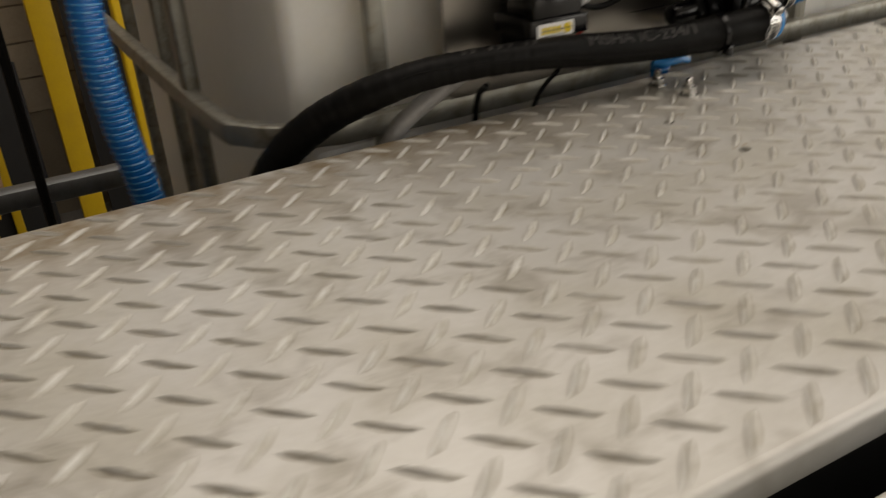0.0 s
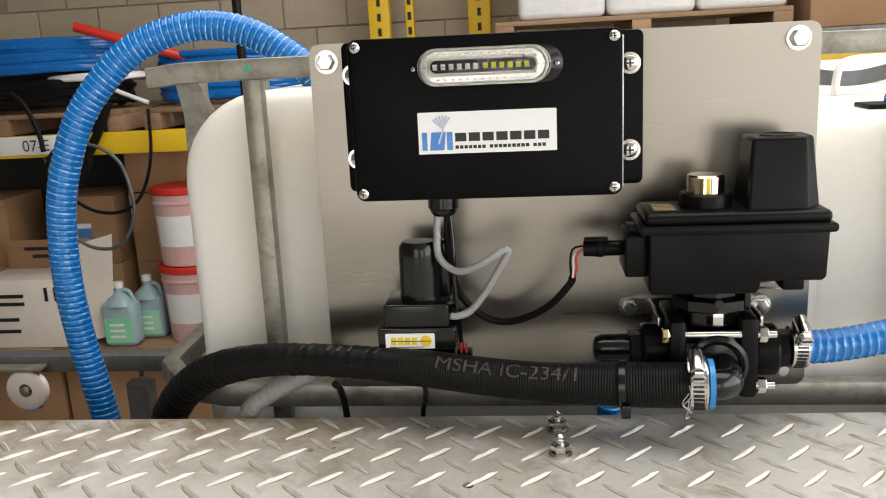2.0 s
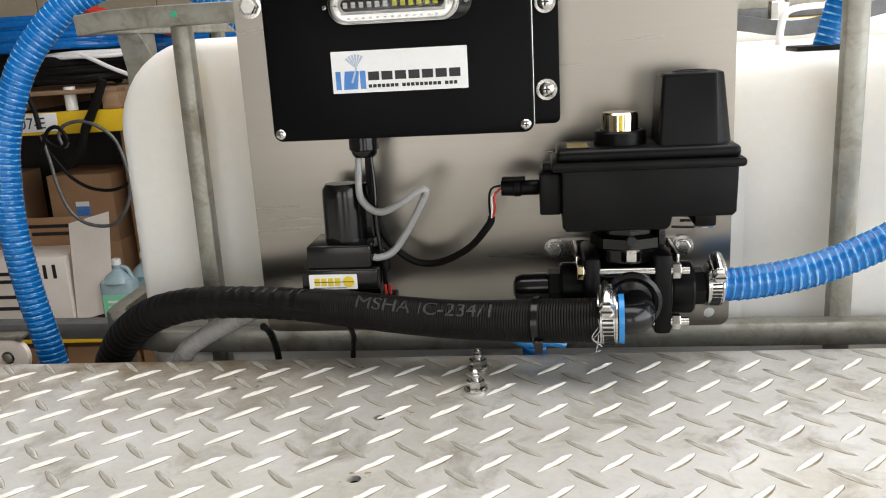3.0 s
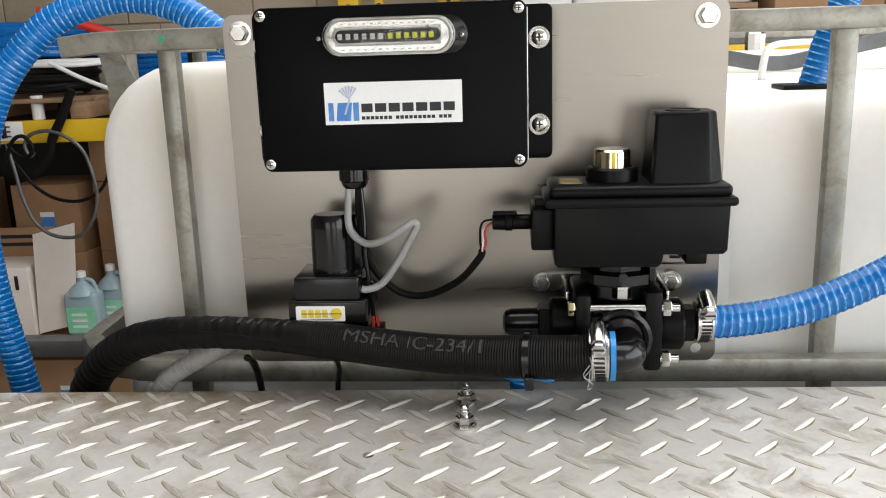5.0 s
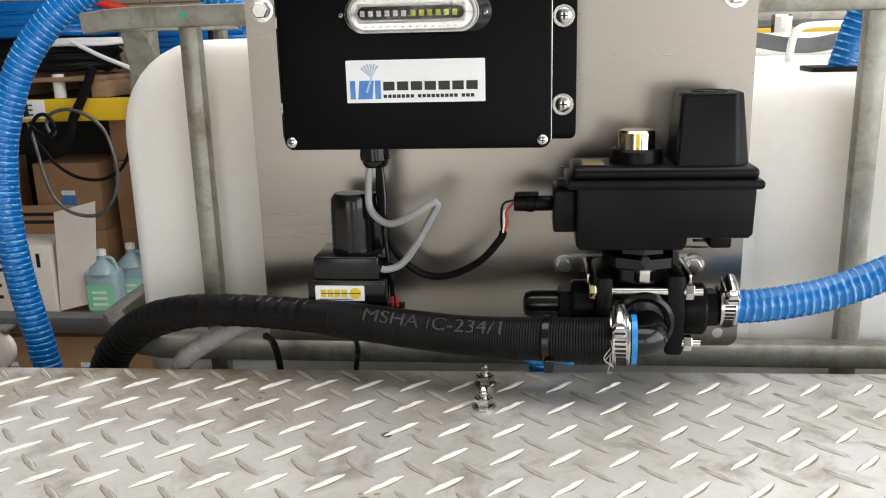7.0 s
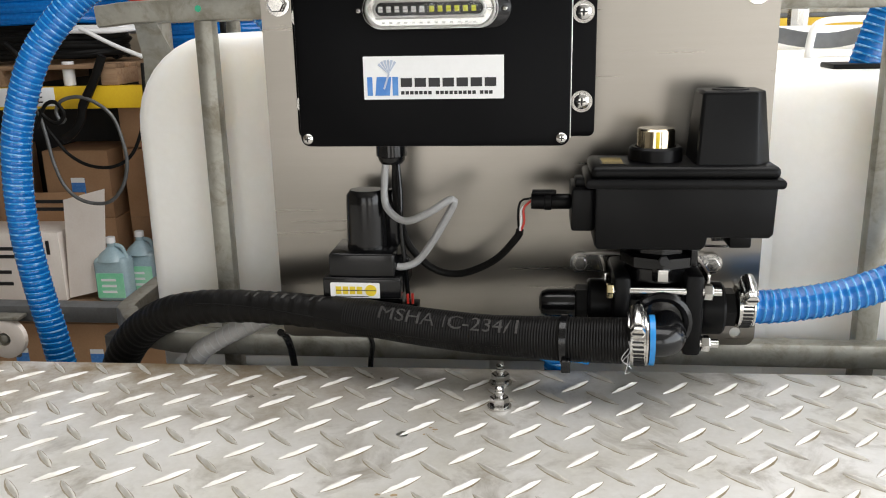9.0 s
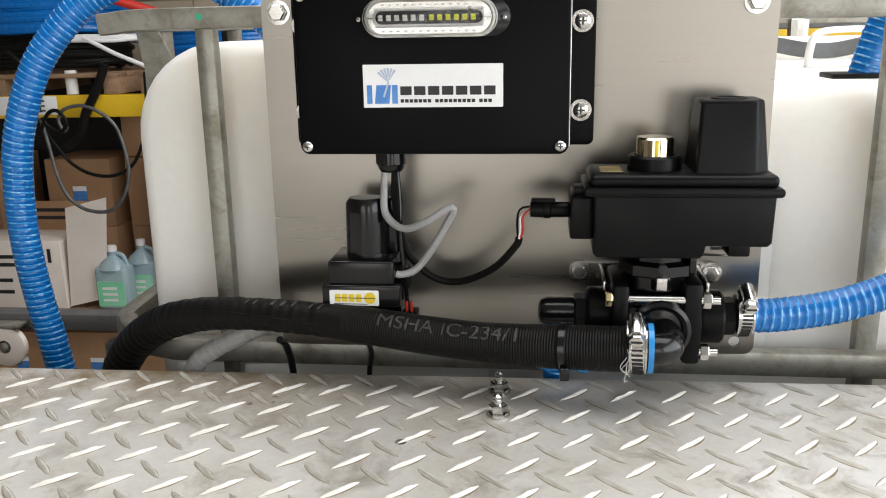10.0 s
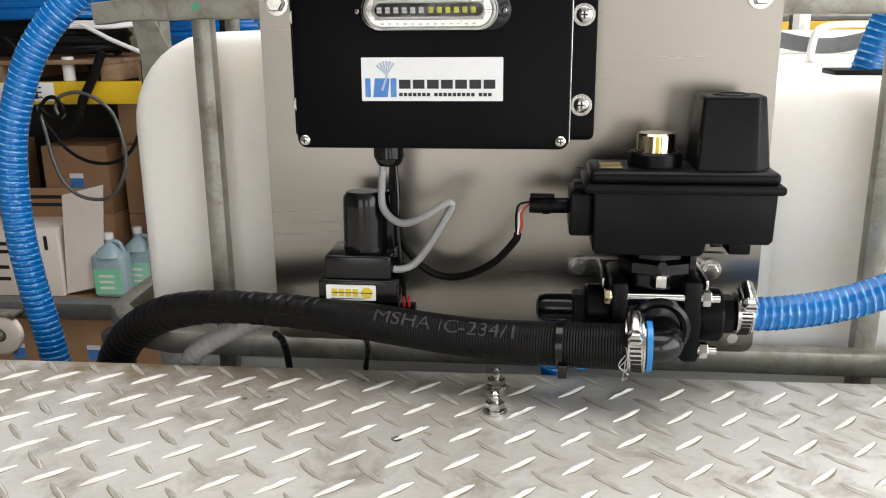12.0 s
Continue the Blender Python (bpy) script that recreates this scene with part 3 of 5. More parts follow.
cage = thing("tank_cage", (0.5, 0.3, -0.65), "galvanised square-tube cage round the white tank", "cage")
loop_xy = [(1.25, 0.017), (0.8, 0.017), (0.4, 0.017), (0.05, 0.017), (0.010, 0.020), (-0.030, 0.036), (-0.060, 0.072), (-0.074, 0.13), (-0.078, 0.5), (-0.078, 0.95)]
part("top_rail", square_tube([(x, y, 0.2975) for x, y in loop_xy[:4]] + [(-0.026, 0.017, 0.2935)], 0.019, 0.0185), M_GALV, cage)
part("side_rail", square_tube([(-0.050, 0.10, 0.2925), (-0.055, 0.3, 0.2925), (-0.055, 0.95, 0.2925)], 0.012, 0.012), M_GALV, cage)
part("bottom_rail", square_tube([(x, y, -0.0062) for x, y in loop_xy], 0.019, 0.0225), M_GALV, cage)


def cage_post(x, y, z1, w=0.020, d=0.017, mat=M_GALV):
    bm = square_tube([(x, y, -0.62), (x, y, -0.2), (x, y, z1)], w, d, 0.0055)
    return part("post", bm, mat, cage, smooth=0.5)


cage_post(0.0640, 0.0285, 0.2885, 0.0190)
cage_post(0.6440, 0.0300, 0.2885, 0.021)
for y in (0.45, 0.70):
    cage_post(-0.055, y, 0.287, 0.017, 0.020)
cage_post(-0.072, 0.25, 0.287, 0.018, 0.030)
part("bracket", prism([(-0.060, 0.17), (-0.030, 0.17), (-0.022, 0.25), (-0.040, 0.287), (-0.064, 0.287), (-0.058, 0.25)], 0.165, 0.168), M_GALV, cage, "bent sheet corner bracket")
part("strap", square_tube([(0.44, 0.314, 0.282), (0.54, 0.314, 0.271), (0.616, 0.314, 0.2610), (0.645, 0.314, 0.2555), (0.674, 0.314, 0.2535), (0.700, 0.314, 0.2570), (0.76, 0.314, 0.271), (0.84, 0.314, 0.287)], 0.004, 0.017, 0.001), M_GALV_DARK, cage, "sagging flat steel strap across the tank top")
part("rear_rail", square_tube([(-0.05, 1.00, 0.2925), (0.6, 1.00, 0.2925), (1.25, 1.00, 0.2925)], 0.019, 0.024), M_GALV, cage)
part("mark", rod((0.0665, 0.0073, 0.2985), (0.0665, 0.0068, 0.2985), 0.0028), M_GREEN, cage, "green paint dot")

fit_t = thing("pipe_fitting", (0.795, 0.88, 0.2362), "bright fluted metal fitting on the tank top", "fitting")
part("cup", lathe([(0, 0.012), (0.004, 0.020), (0.012, 0.017), (0.052, 0.018), (0.055, 0.016), (0.055, 0)], (0.795, 0.88, 0.2362), (0.795, 0.88, 1), 10), M_CHROME, fit_t, smooth=0.3)

# ---- stainless mounting plate ----
panel = thing("mounting_plate", (0.333, 0.0015, 0.003), "brushed stainless steel mounting plate bolted to the cage", "plate")
part("sheet", pierced(rounded(0.1235, 0.0065, 0.5425, 0.3155, 0.009), [(0.526, 0.018, 0.0048)], lambda u, v, d: (u, d, v), 0.003), M_STEEL, panel, smooth=0.5)
for x, z in ((0.1385, 0.3005), (0.5245, 0.3025)):
    w = part("washer", lathe([(0, 0.010), (0.0016, 0.010), (0.0018, 0.004)], (x, -0.0002, z), (x, -1, z), 24), M_CHROME, panel)
    part("bolt_head", hexhead((x, -0.0018, z), (x, -0.0085, z), 0.0125), M_CHROME, panel)
    part("bolt_shank", rod((x, 0.002, z), (x, 0.010, z), 0.004), M_CHROME, panel)

# ---- control box ----
cbox = thing("control_box", (0.275, -0.04, 0.193), "black satin electrical control box on the steel plate", "control box")
part("housing", rbox((0.175, -0.070, 0.195), (0.375, -0.0002, 0.3145), 0.004, 3), M_BOX, cbox)
part("lid", prism(rounded(0.1735, 0.1935, 0.3775, 0.3165, 0.007), -0.084, -0.071, bevel=0.0012), M_BOX, cbox)
# Bright strip: the highlight along the lid's right edge is put into its colour.
part("edge_glint", rbox((0.3776, -0.0825, 0.199), (0.3783, -0.0715, 0.311), 0.0002), M_SILVER, cbox, "bright strip painted as a highlight on the lid edge")
part("flange", prism(rounded(0.1585, 0.194, 0.3985, 0.315, 0.005), -0.034, -0.029, bevel=0.0008), M_BOX, cbox, "black mounting ears")


def cross_screw(x, y, z, r, parent, name="screw"):
    bm = lathe([(0, r), (0.0010, r), (0.0022, r * 0.72), (0.0026, r * 0.35), (0.0026, 0)], (x, y, z), (x, y - 1, z), 20)
    s = part(name, bm, M_CHROME, parent, "cross-head steel screw")
    bm = rbox((x - r * 0.5, y - 0.0029, z - r * 0.10), (x + r * 0.5, y - 0.0022, z + r * 0.10), 0)
    bm = rbox((x - r * 0.10, y - 0.00285, z - r * 0.5), (x + r * 0.10, y - 0.00225, z + r * 0.5), 0, bm=bm)
    part("recess", bm, M_DARKGAP, s, "dark cross recess", smooth=0)


for x in (0.1795, 0.3715):
    for z in (0.1995, 0.3105):
        cross_screw(x, -0.0845, z, 0.0040, cbox)
for x in (0.1670, 0.3880):
    for z in (0.2215, 0.2895):
        part("washer", lathe([(0, 0.0085), (0.0014, 0.0085), (0.0016, 0.003)], (x, -0.034, z), (x, -1, z), 24), M_CHROME, cbox)
        cross_screw(x, -0.0354, z, 0.0060, cbox)
        part("spacer", rod((x, -0.029, z), (x, -0.0003, z), 0.006), M_PLASTIC, cbox)


def stadium(x0, x1, z0, z1, n=10):
    return rounded(x0, z0, x1, z1, (z1 - z0) / 2 - 1e-5, n)


led = part("marker_light", prism(stadium(0.2275, 0.3345, 0.2795, 0.3075), -0.0865, -0.0845, bevel=0.0006), M_GLOSSBLK, cbox, "clear oval strip light")
part("reflector", prism(stadium(0.2310, 0.3205, 0.2825, 0.3045), -0.0880, -0.0866), M_CHROME, led, "bright metal reflector")
part("tray", prism(stadium(0.2365, 0.3145, 0.2890, 0.2985), -0.0890, -0.0882), M_GLOSSBLK, led)


def oval(x0, x1, z0, z1, y, r):
    """A closed wire along an oval."""
    pts = stadium(x0, x1, z0, z1)
    return pipe([(x, y, z) for x, z in (*pts, pts[0])], r, 8, 0.0015, caps=False)


part("inner_rim", oval(0.2358, 0.3152, 0.2882, 0.2993, -0.0892, 0.0011), M_SILVER, led, "bright inner rim")
part("outer_rim", oval(0.2300, 0.3222, 0.2815, 0.3055, -0.0885, 0.0012), M_SILVER, led, "bright outer rim")
for k in range(13):
    x = 0.2420 + 0.0055 * k
    part("rib", rbox((x - 0.0012, -0.0886, 0.2838), (x + 0.0012, -0.0880, 0.2850), 0), M_SILVER, led, smooth=0)
    part("rib", rbox((x - 0.0012, -0.0886, 0.3018), (x + 0.0012, -0.0880, 0.3030), 0), M_SILVER, led, smooth=0)
for k in range(12):
    x = 0.2405 + 0.0060 * k + (0.001 if k > 5 else 0)
    part("led", rbox((x - 0.0017, -0.0900, 0.2916), (x + 0.0017, -0.0892, 0.2956), 0.0003), M_LED if k > 5 else M_LEDW, led)
part("lens", prism(stadium(0.2270, 0.3255, 0.2798, 0.3072), -0.0945, -0.0868, bevel=0.0028), M_CLEAR, led, "clear plastic lens")
for x in (0.2235, 0.3300):
    cross_screw(x, -0.0866, 0.2930, 0.0022, cbox)

sticker = part("sticker", prism(rounded(0.2245, 0.2290, 0.3290, 0.2605, 0.0006), -0.0848, -0.0843), M_WHITE, cbox, "white sticker with dark blue and black print")
SY = -0.0851
for k in range(7):
    x = 0.2525 + 0.0104 * k
    part("print_bar", rbox((x, SY, 0.2380), (x + 0.0085, SY + 0.0002, 0.2445), 0), M_INK, sticker, smooth=0)
x = 0.2525
for n in (7, 9, 3):
    for k in range(n):
        part("print_bar", rbox((x, SY, 0.2325), (x + 0.0026, SY + 0.0002, 0.2350), 0), M_INK, sticker, smooth=0)
        x += 0.0034
    x += 0.0022
for k, (xa, xb) in enumerate(((0.2272, 0.2312), (0.2330, 0.2440), (0.2462, 0.2505))):
    part("print_shape", prism([(xa, 0.2318), (xb, 0.2318), (xb + (0.0015 if k == 1 else 0), 0.2455), (xa + (0.0015 if k == 1 else 0), 0.2455)], SY, SY + 0.0002), M_INKBLUE, sticker, "blue block of the emblem", smooth=0)
for k in range(6):
    a = radians(60 + 15 * k)
    a0, a1 = a - 0.09, a + 0.09
    cx, cz = 0.2435, 0.2475
    part("print_ray", prism([(cx, cz), (cx + 0.0105 * math.cos(a0), cz + 0.0105 * math.sin(a0)), (cx + 0.0105 * math.cos(a1), cz + 0.0105 * math.sin(a1))], SY, SY + 0.0002), M_INKGREY, sticker, smooth=0)
part("print_bar", prism([(0.2392, 0.2370), (0.2405, 0.2362), (0.2445, 0.2478), (0.2432, 0.2482)], SY - 0.0002, SY), M_INKGREY, sticker, smooth=0)

gland = part("cable_gland", lathe([(0, 0.0095), (0.004, 0.0095), (0.004, 0.006)], (0.237, -0.045, 0.1955), (0.237, -0.045, 0), 20), M_GLOSSBLK, cbox, "black nylon cable gland")
part("gland_nut", lathe([(0, 0.0110), (0.001, 0.0125), (0.011, 0.0125), (0.012, 0.0112), (0.015, 0.0105), (0.0175, 0.0085), (0.0178, 0.004)], (0.237, -0.045, 0.1918), (0.237, -0.045, 0), 12), M_GLOSSBLK, gland)

# ---- small motorised valve ----
place = CAGE_PLACE @ Matrix.Translation((0.0025, 0, 0)) @ Matrix.Diagonal((1, 0.84, 1, 1))
sv = thing("motor_valve", (0.21, -0.04, 0.046), "small black motorised valve with an upright motor can", "valve")
part("motor_can", lathe([(0, 0.0175), (0.038, 0.0170), (0.045, 0.0166), (0.0495, 0.0135), (0.0497, 0)], (0.2115, -0.048, 0.1025), (0.2115, -0.048, 1), 30), M_GLOSSBLK, sv, "black cylindrical motor can")
part("side_cover", rbox((0.2265, -0.046, 0.102), (0.2375, -0.020, 0.150), 0.003), M_GLOSSBLK, sv)
part("gearbox", rbox((0.1825, -0.078, 0.083), (0.2370, -0.018, 0.1035), 0.0025, 3), M_GLOSSBLK, sv)
part("base", rbox((0.1770, -0.080, 0.0655), (0.2420, -0.0003, 0.0835), 0.002, 3), M_GLOSSBLK, sv)
part("stem", rbox((0.1820, -0.046, 0.030), (0.2380, -0.0003, 0.0660), 0.003), M_GLOSSBLK, sv)
lab = part("label", prism(rounded(0.1835, 0.0665, 0.2245, 0.0795, 0.0012), -0.0808, -0.0802), M_WHITE, sv, "white label with yellow print")
for k in range(4):
    part("print_bar", rbox((0.1880 + 0.0058 * k, -0.0811, 0.0698), (0.1926 + 0.0058 * k, -0.0809, 0.0763), 0), M_YELLOW, lab, smooth=0)
part("print_disc", rod((0.2172, -0.0809, 0.0731), (0.2172, -0.0812, 0.0731), 0.0048, 20), M_YELLOW, lab)
part("print_bar", rbox((0.1880, -0.0814, 0.0727), (0.2215, -0.0812, 0.0734), 0), M_INK, lab, smooth=0)
part("print_bar", rbox((0.1870, -0.0811, 0.0676), (0.2150, -0.0809, 0.0682), 0), M_INK, lab, smooth=0)
part("cable_entry", lathe([(0, 0.0065), (0.002, 0.0078), (0.008, 0.0078), (0.010, 0.006), (0.010, 0.003)], (0.2365, -0.055, 0.0905), (1, -0.055, 0.0905), 12), M_GLOSSBLK, sv, "ribbed black cable entry")
part("terminal", rbox((0.2435, -0.058, 0.055), (0.2455, -0.054, 0.0645), 0.0005), M_REDWIRE, sv, "red terminal lug")
part("terminal", rbox((0.2475, -0.058, 0.055), (0.2495, -0.054, 0.0645), 0.0005), M_REDWIRE, sv, "red terminal lug")
part("terminal_block", rbox((0.2400, -0.060, 0.045), (0.2530, -0.040, 0.0555), 0.001), M_PLASTIC, sv)

# ---- large motorised valve ----
place = CAGE_PLACE
mv = thing("actuated_ball_valve", (0.45, -0.055, 0.02), "black motorised three-way ball valve with yellow position indicator", "valve")
body = prism([(0.3965, 0.1645), (0.3975, 0.1180), (0.4000, 0.1150), (0.4765, 0.1150), (0.4795, 0.1180), (0.4805, 0.1245), (0.5250, 0.1245), (0.5280, 0.1275), (0.5290, 0.1645)], -0.0900, -0.0200, bevel=0.0028)
act = part("actuator_body", body, M_PLASTIC, mv, "black actuator housing", smooth=0.5)
part("tab", rbox((0.4985, -0.080, 0.1145), (0.5150, -0.035, 0.1255), 0.002), M_PLASTIC, act)
part("flange", prism(rounded(0.3895, 0.1625, 0.5335, 0.1695, 0.003), -0.094, -0.026, bevel=0.0015), M_PLASTIC, mv)
part("lid", rbox((0.3935, -0.091, 0.1690), (0.5300, -0.029, 0.1785), 0.004, 3), M_PLASTIC, mv)
hump = bmesh.new()
low, high = [(0.4705, -0.080), (0.5150, -0.080), (0.5270, -0.066), (0.5270, -0.030), (0.4705, -0.030)], [(0.4745, -0.072), (0.5140, -0.072), (0.5215, -0.062), (0.5215, -0.033), (0.4745, -0.033)]
va, vb = [hump.verts.new((x, y, 0.1785)) for x, y in low], [hump.verts.new((x, y, 0.2312)) for x, y in high]
for k in range(5):
    hump.faces.new((va[k], va[(k + 1) % 5], vb[(k + 1) % 5], vb[k]))
hump.faces.new(vb), hump.faces.new(va)
bmesh.ops.bevel(hump, geom=[e for e in hump.edges if max(v.co.z for v in e.verts) > 0.2], offset=0.0025, segments=2, profile=0.5, affect="EDGES")
hp = part("motor_cover", hump, M_PLASTIC, mv, "tapered black motor cover", smooth=0.35)
part("cap_ring", lathe([(0, 0.014), (0.0012, 0.013), (0.0012, 0.011), (0.0006, 0.010), (0.0006, 0)], (0.4975, -0.052, 0.2310), (0.4975, -0.052, 1), 24), M_PLASTIC, hp)
ind = part("indicator_collar", lathe([(0, 0.0205), (0.009, 0.0200), (0.0105, 0.0185), (0.0105, 0.0155), (0.004, 0.0150), (0.004, 0)], (0.4440, -0.055, 0.1788), (0.4440, -0.055, 1), 30), M_PLASTIC, mv)
cap = part("indicator_cap", lathe([(0, 0.0150), (0.002, 0.0142), (0.018, 0.0142), (0.0195, 0.0130), (0.0195, 0)], (0.4440, -0.055, 0.1835), (0.4440, -0.055, 1), 30), M_CAP, ind, "clear-domed silver indicator cap")
part("pointer", rbox((0.4422, -0.0697, 0.1850), (0.4450, -0.0685, 0.2012), 0.0004), M_YELLOW, cap, "yellow pointer stripe")
lb = part("rating_label", rbox((0.4010, -0.080, 0.1790), (0.4200, -0.045, 0.1793), 0), M_INK, mv, "dark label with gold print", smooth=0)
for k in range(5):
    part("print_bar", rbox((0.4025, -0.078 + 0.006 * k, 0.1793), (0.4180, -0.0755 + 0.006 * k, 0.1795), 0), M_GOLD, lb, smooth=0)
part("side_pod", rbox((0.3800, -0.080, 0.1270), (0.3975, -0.030, 0.1600), 0.002), M_PLASTIC, mv)
part("pod_clip", rbox((0.3830, -0.070, 0.1595), (0.3960, -0.050, 0.1660), 0.001), M_PLASTIC, mv)
con = part("plug_socket", rod((0.3800, -0.055, 0.1455), (0.3640, -0.055, 0.1455), 0.0062, 16, 0.001), M_PLASTIC, mv, "black cable connector")
part("plug", lathe([(0, 0.0058), (0.001, 0.0072), (0.006, 0.0072), (0.0065, 0.0066), (0.0165, 0.0062), (0.0168, 0.004)], (0.3660, -0.055, 0.1455), (-1, -0.055, 0.1455), 16), M_PLASTIC, con)
part("latch", rbox((0.3500, -0.059, 0.1515), (0.3690, -0.051, 0.1545), 0.001), M_PLASTIC, con)
part("neck", lathe([(0, 0.026), (0.010, 0.026), (0.012, 0.030), (0.020, 0.030), (0.022, 0.022), (0.030, 0.022)], (0.4500, -0.055, 0.0860), (0.4500, -0.055, 1), 8), M_GLOSSBLK, mv)
part("fin", rbox((0.4720, -0.075, 0.098), (0.4770, -0.045, 0.116), 0.001), M_GLOSSBLK, mv)
part("nut", hexhead((0.4500, -0.0800, 0.0985), (0.4500, -0.0800, 0.0880), 0.0130), M_CHROME, mv)
part("nut", hexhead((0.4500, -0.0835, 0.1060), (0.4500, -0.0880, 0.1060), 0.0070), M_DARKGAP, mv)
core = part("valve_core", rod((0.4180, -0.055, 0.0580), (0.4830, -0.055, 0.0580), 0.0265, 28, 0.002), M_GLOSSBLK, mv)
part("valve_flange", rbox((0.4130, -0.088, 0.0260), (0.4265, -0.022, 0.0930), 0.004), M_PLASTIC, mv)
part("valve_flange", rbox((0.4670, -0.088, 0.0290), (0.4815, -0.022, 0.0950), 0.004), M_PLASTIC, mv)
part("end_body", lathe([(0, 0.021), (0.003, 0.0215), (0.021, 0.0215), (0.023, 0.020)], (0.4180, -0.055, 0.0600), (-1, -0.055, 0.0600), 28), M_PLASTIC, mv)
part("hex_fitting", hexhead((0.3960, -0.055, 0.0605), (0.3850, -0.055, 0.0605), 0.028), M_PLASTIC, mv)
part("end_cap", lathe([(0, 0.0118), (0.022, 0.0115), (0.027, 0.0095), (0.029, 0.005), (0.029, 0)], (0.3855, -0.055, 0.0610), (-1, -0.055, 0.0610), 24), M_GLOSSBLK, mv)
part("end_body", lathe([(0, 0.0205), (0.002, 0.0215), (0.016, 0.0215), (0.018, 0.020)], (0.4835, -0.055, 0.0590), (1, -0.055, 0.0590), 28), M_PLASTIC, mv)
part("hex_fitting", hexhead((0.5010, -0.055, 0.0595), (0.5115, -0.055, 0.0600), 0.027), M_PLASTIC, mv)
for y, z in ((-0.0835, 0.0810), (-0.0835, 0.0390), (-0.030, 0.0735), (-0.030, 0.0390)):
    rd = part("tie_rod", rod((0.4080, y, z), (0.4945, y, z), 0.0034, 12), M_CHROME, mv)
    part("nut", hexhead((0.4815, y, z), (0.4880, y, z), 0.0112), M_CHROME, rd)
    part("head", hexhead((0.4130, y, z), (0.4080, y, z), 0.0105), M_BRASS, rd)
port = bmesh.new()
for k in range(28):
    a = 2 * math.pi * k / 28
    for q in range(8):
        b = 2 * math.pi * q / 8
        port.verts.new((0.4500 + (0.0205 + 0.0042 * math.cos(b)) * math.cos(a), -0.0865 + 0.0042 * math.sin(b), 0.0570 + (0.0205 + 0.0042 * math.cos(b)) * math.sin(a)))
port.verts.ensure_lookup_table()
for k in range(28):
    for q in range(8):
        port.faces.new([port.verts[i] for i in (k * 8 + q, ((k + 1) % 28) * 8 + q, ((k + 1) % 28) * 8 + (q + 1) % 8, k * 8 + (q + 1) % 8)])
part("port_ring", port, M_GLOSSBLK, mv, "glossy black union ring")
part("port_face", rod((0.4500, -0.070, 0.0570), (0.4500, -0.0865, 0.0570), 0.0200, 28, 0.001), M_GLOSSBLK, mv)
part("elbow", pipe([(0.4530, -0.080, 0.0560), (0.4550, -0.093, 0.0530), (0.4540, -0.1065, 0.0515), (0.4460, -0.1132, 0.0515), (0.4250, -0.1130, 0.0515)], 0.0122, 20, 0.002), M_GLOSSBLK, mv, "black hose-tail elbow")
part("bracket", prism(rounded(0.3835, 0.0745, 0.5095, 0.0885, 0.006), -0.0045, -0.0004), M_CHROME, mv, "stainless steel mounting bracket")
part("bracket_arm", rbox((0.4080, -0.060, 0.0760), (0.4105, -0.0045, 0.0880), 0.0005), M_CHROME, mv)
part("bracket_arm", rbox((0.4880, -0.060, 0.0760), (0.4905, -0.0045, 0.0880), 0.0005), M_CHROME, mv)
for x in (0.3915, 0.5015):
    part("bolt_washer", lathe([(0, 0.0088), (0.0016, 0.0088), (0.0017, 0.003)], (x, -0.0046, 0.0815), (x, -1, 0.0815), 22), M_CHROME, mv)
    part("bolt_head", hexhead((x, -0.0062, 0.0815), (x, -0.0115, 0.0815), 0.0105), M_CHROME, mv)
part("wire_bail", pipe([(0.4880, -0.030, 0.1040), (0.5050, -0.030, 0.1035), (0.5190, -0.030, 0.1035), (0.5230, -0.030, 0.1060), (0.5190, -0.030, 0.1085), (0.4950, -0.030, 0.1090)], 0.0013, 8, 0.002), M_CHROME, mv, "bent steel wire bail")

# ---- hoses and cables ----
HOSE = [(0.4370, -0.1135, 0.0520), (0.4160, -0.1120, 0.0505), (0.3621, -0.1041, 0.0484), (0.3132, -0.0949, 0.0472), (0.2681, -0.0858, 0.0486), (0.2211, -0.0766, 0.0518), (0.1721, -0.0664, 0.0537), (0.1202, -0.0552, 0.0530), (0.0761, -0.0430, 0.0488), (0.0419, -0.0298, 0.0399), (0.0120, -0.0110, 0.0262), (-0.0170, 0.0080, 0.0070), (-0.0430, 0.0250, -0.0190), (-0.0640, 0.0380, -0.0560), (-0.0720, 0.0420, -0.1150)]
HOSE_R = 0.0176
bh = thing("suction_hose", (0.2, -0.07, 0.03), "black ribbed rubber suction hose lying over the deck edge", "hose")


def hose_radius(s):
    """The hose narrows where it is pulled flat between the valve and the deck edge."""
    return float(np.interp(s, (0, 0.06, 0.12, 0.22, 0.27, 0.33, 0.38, 0.42, 0.50), (0.0176, 0.0172, 0.0157, 0.0152, 0.0140, 0.0138, 0.0148, 0.0160, 0.0172)))


def ribs(s):
    lump = 0.0004 * math.sin(2 * math.pi * s / 0.037) * math.sin(2 * math.pi * s / 0.013) if s > 0.26 else 0
    return hose_radius(s) + lump + (0.00026 if s < 0.24 else 0.00006) * math.sin(2 * math.pi * s / 0.0021)


part("tube", pipe(HOSE, HOSE_R, 28, 0.00052, ribs), M_RUBBER, bh)
hose_path, hose_length = spline(HOSE, 0.001)
hose_axes = carried_axes(hose_path)


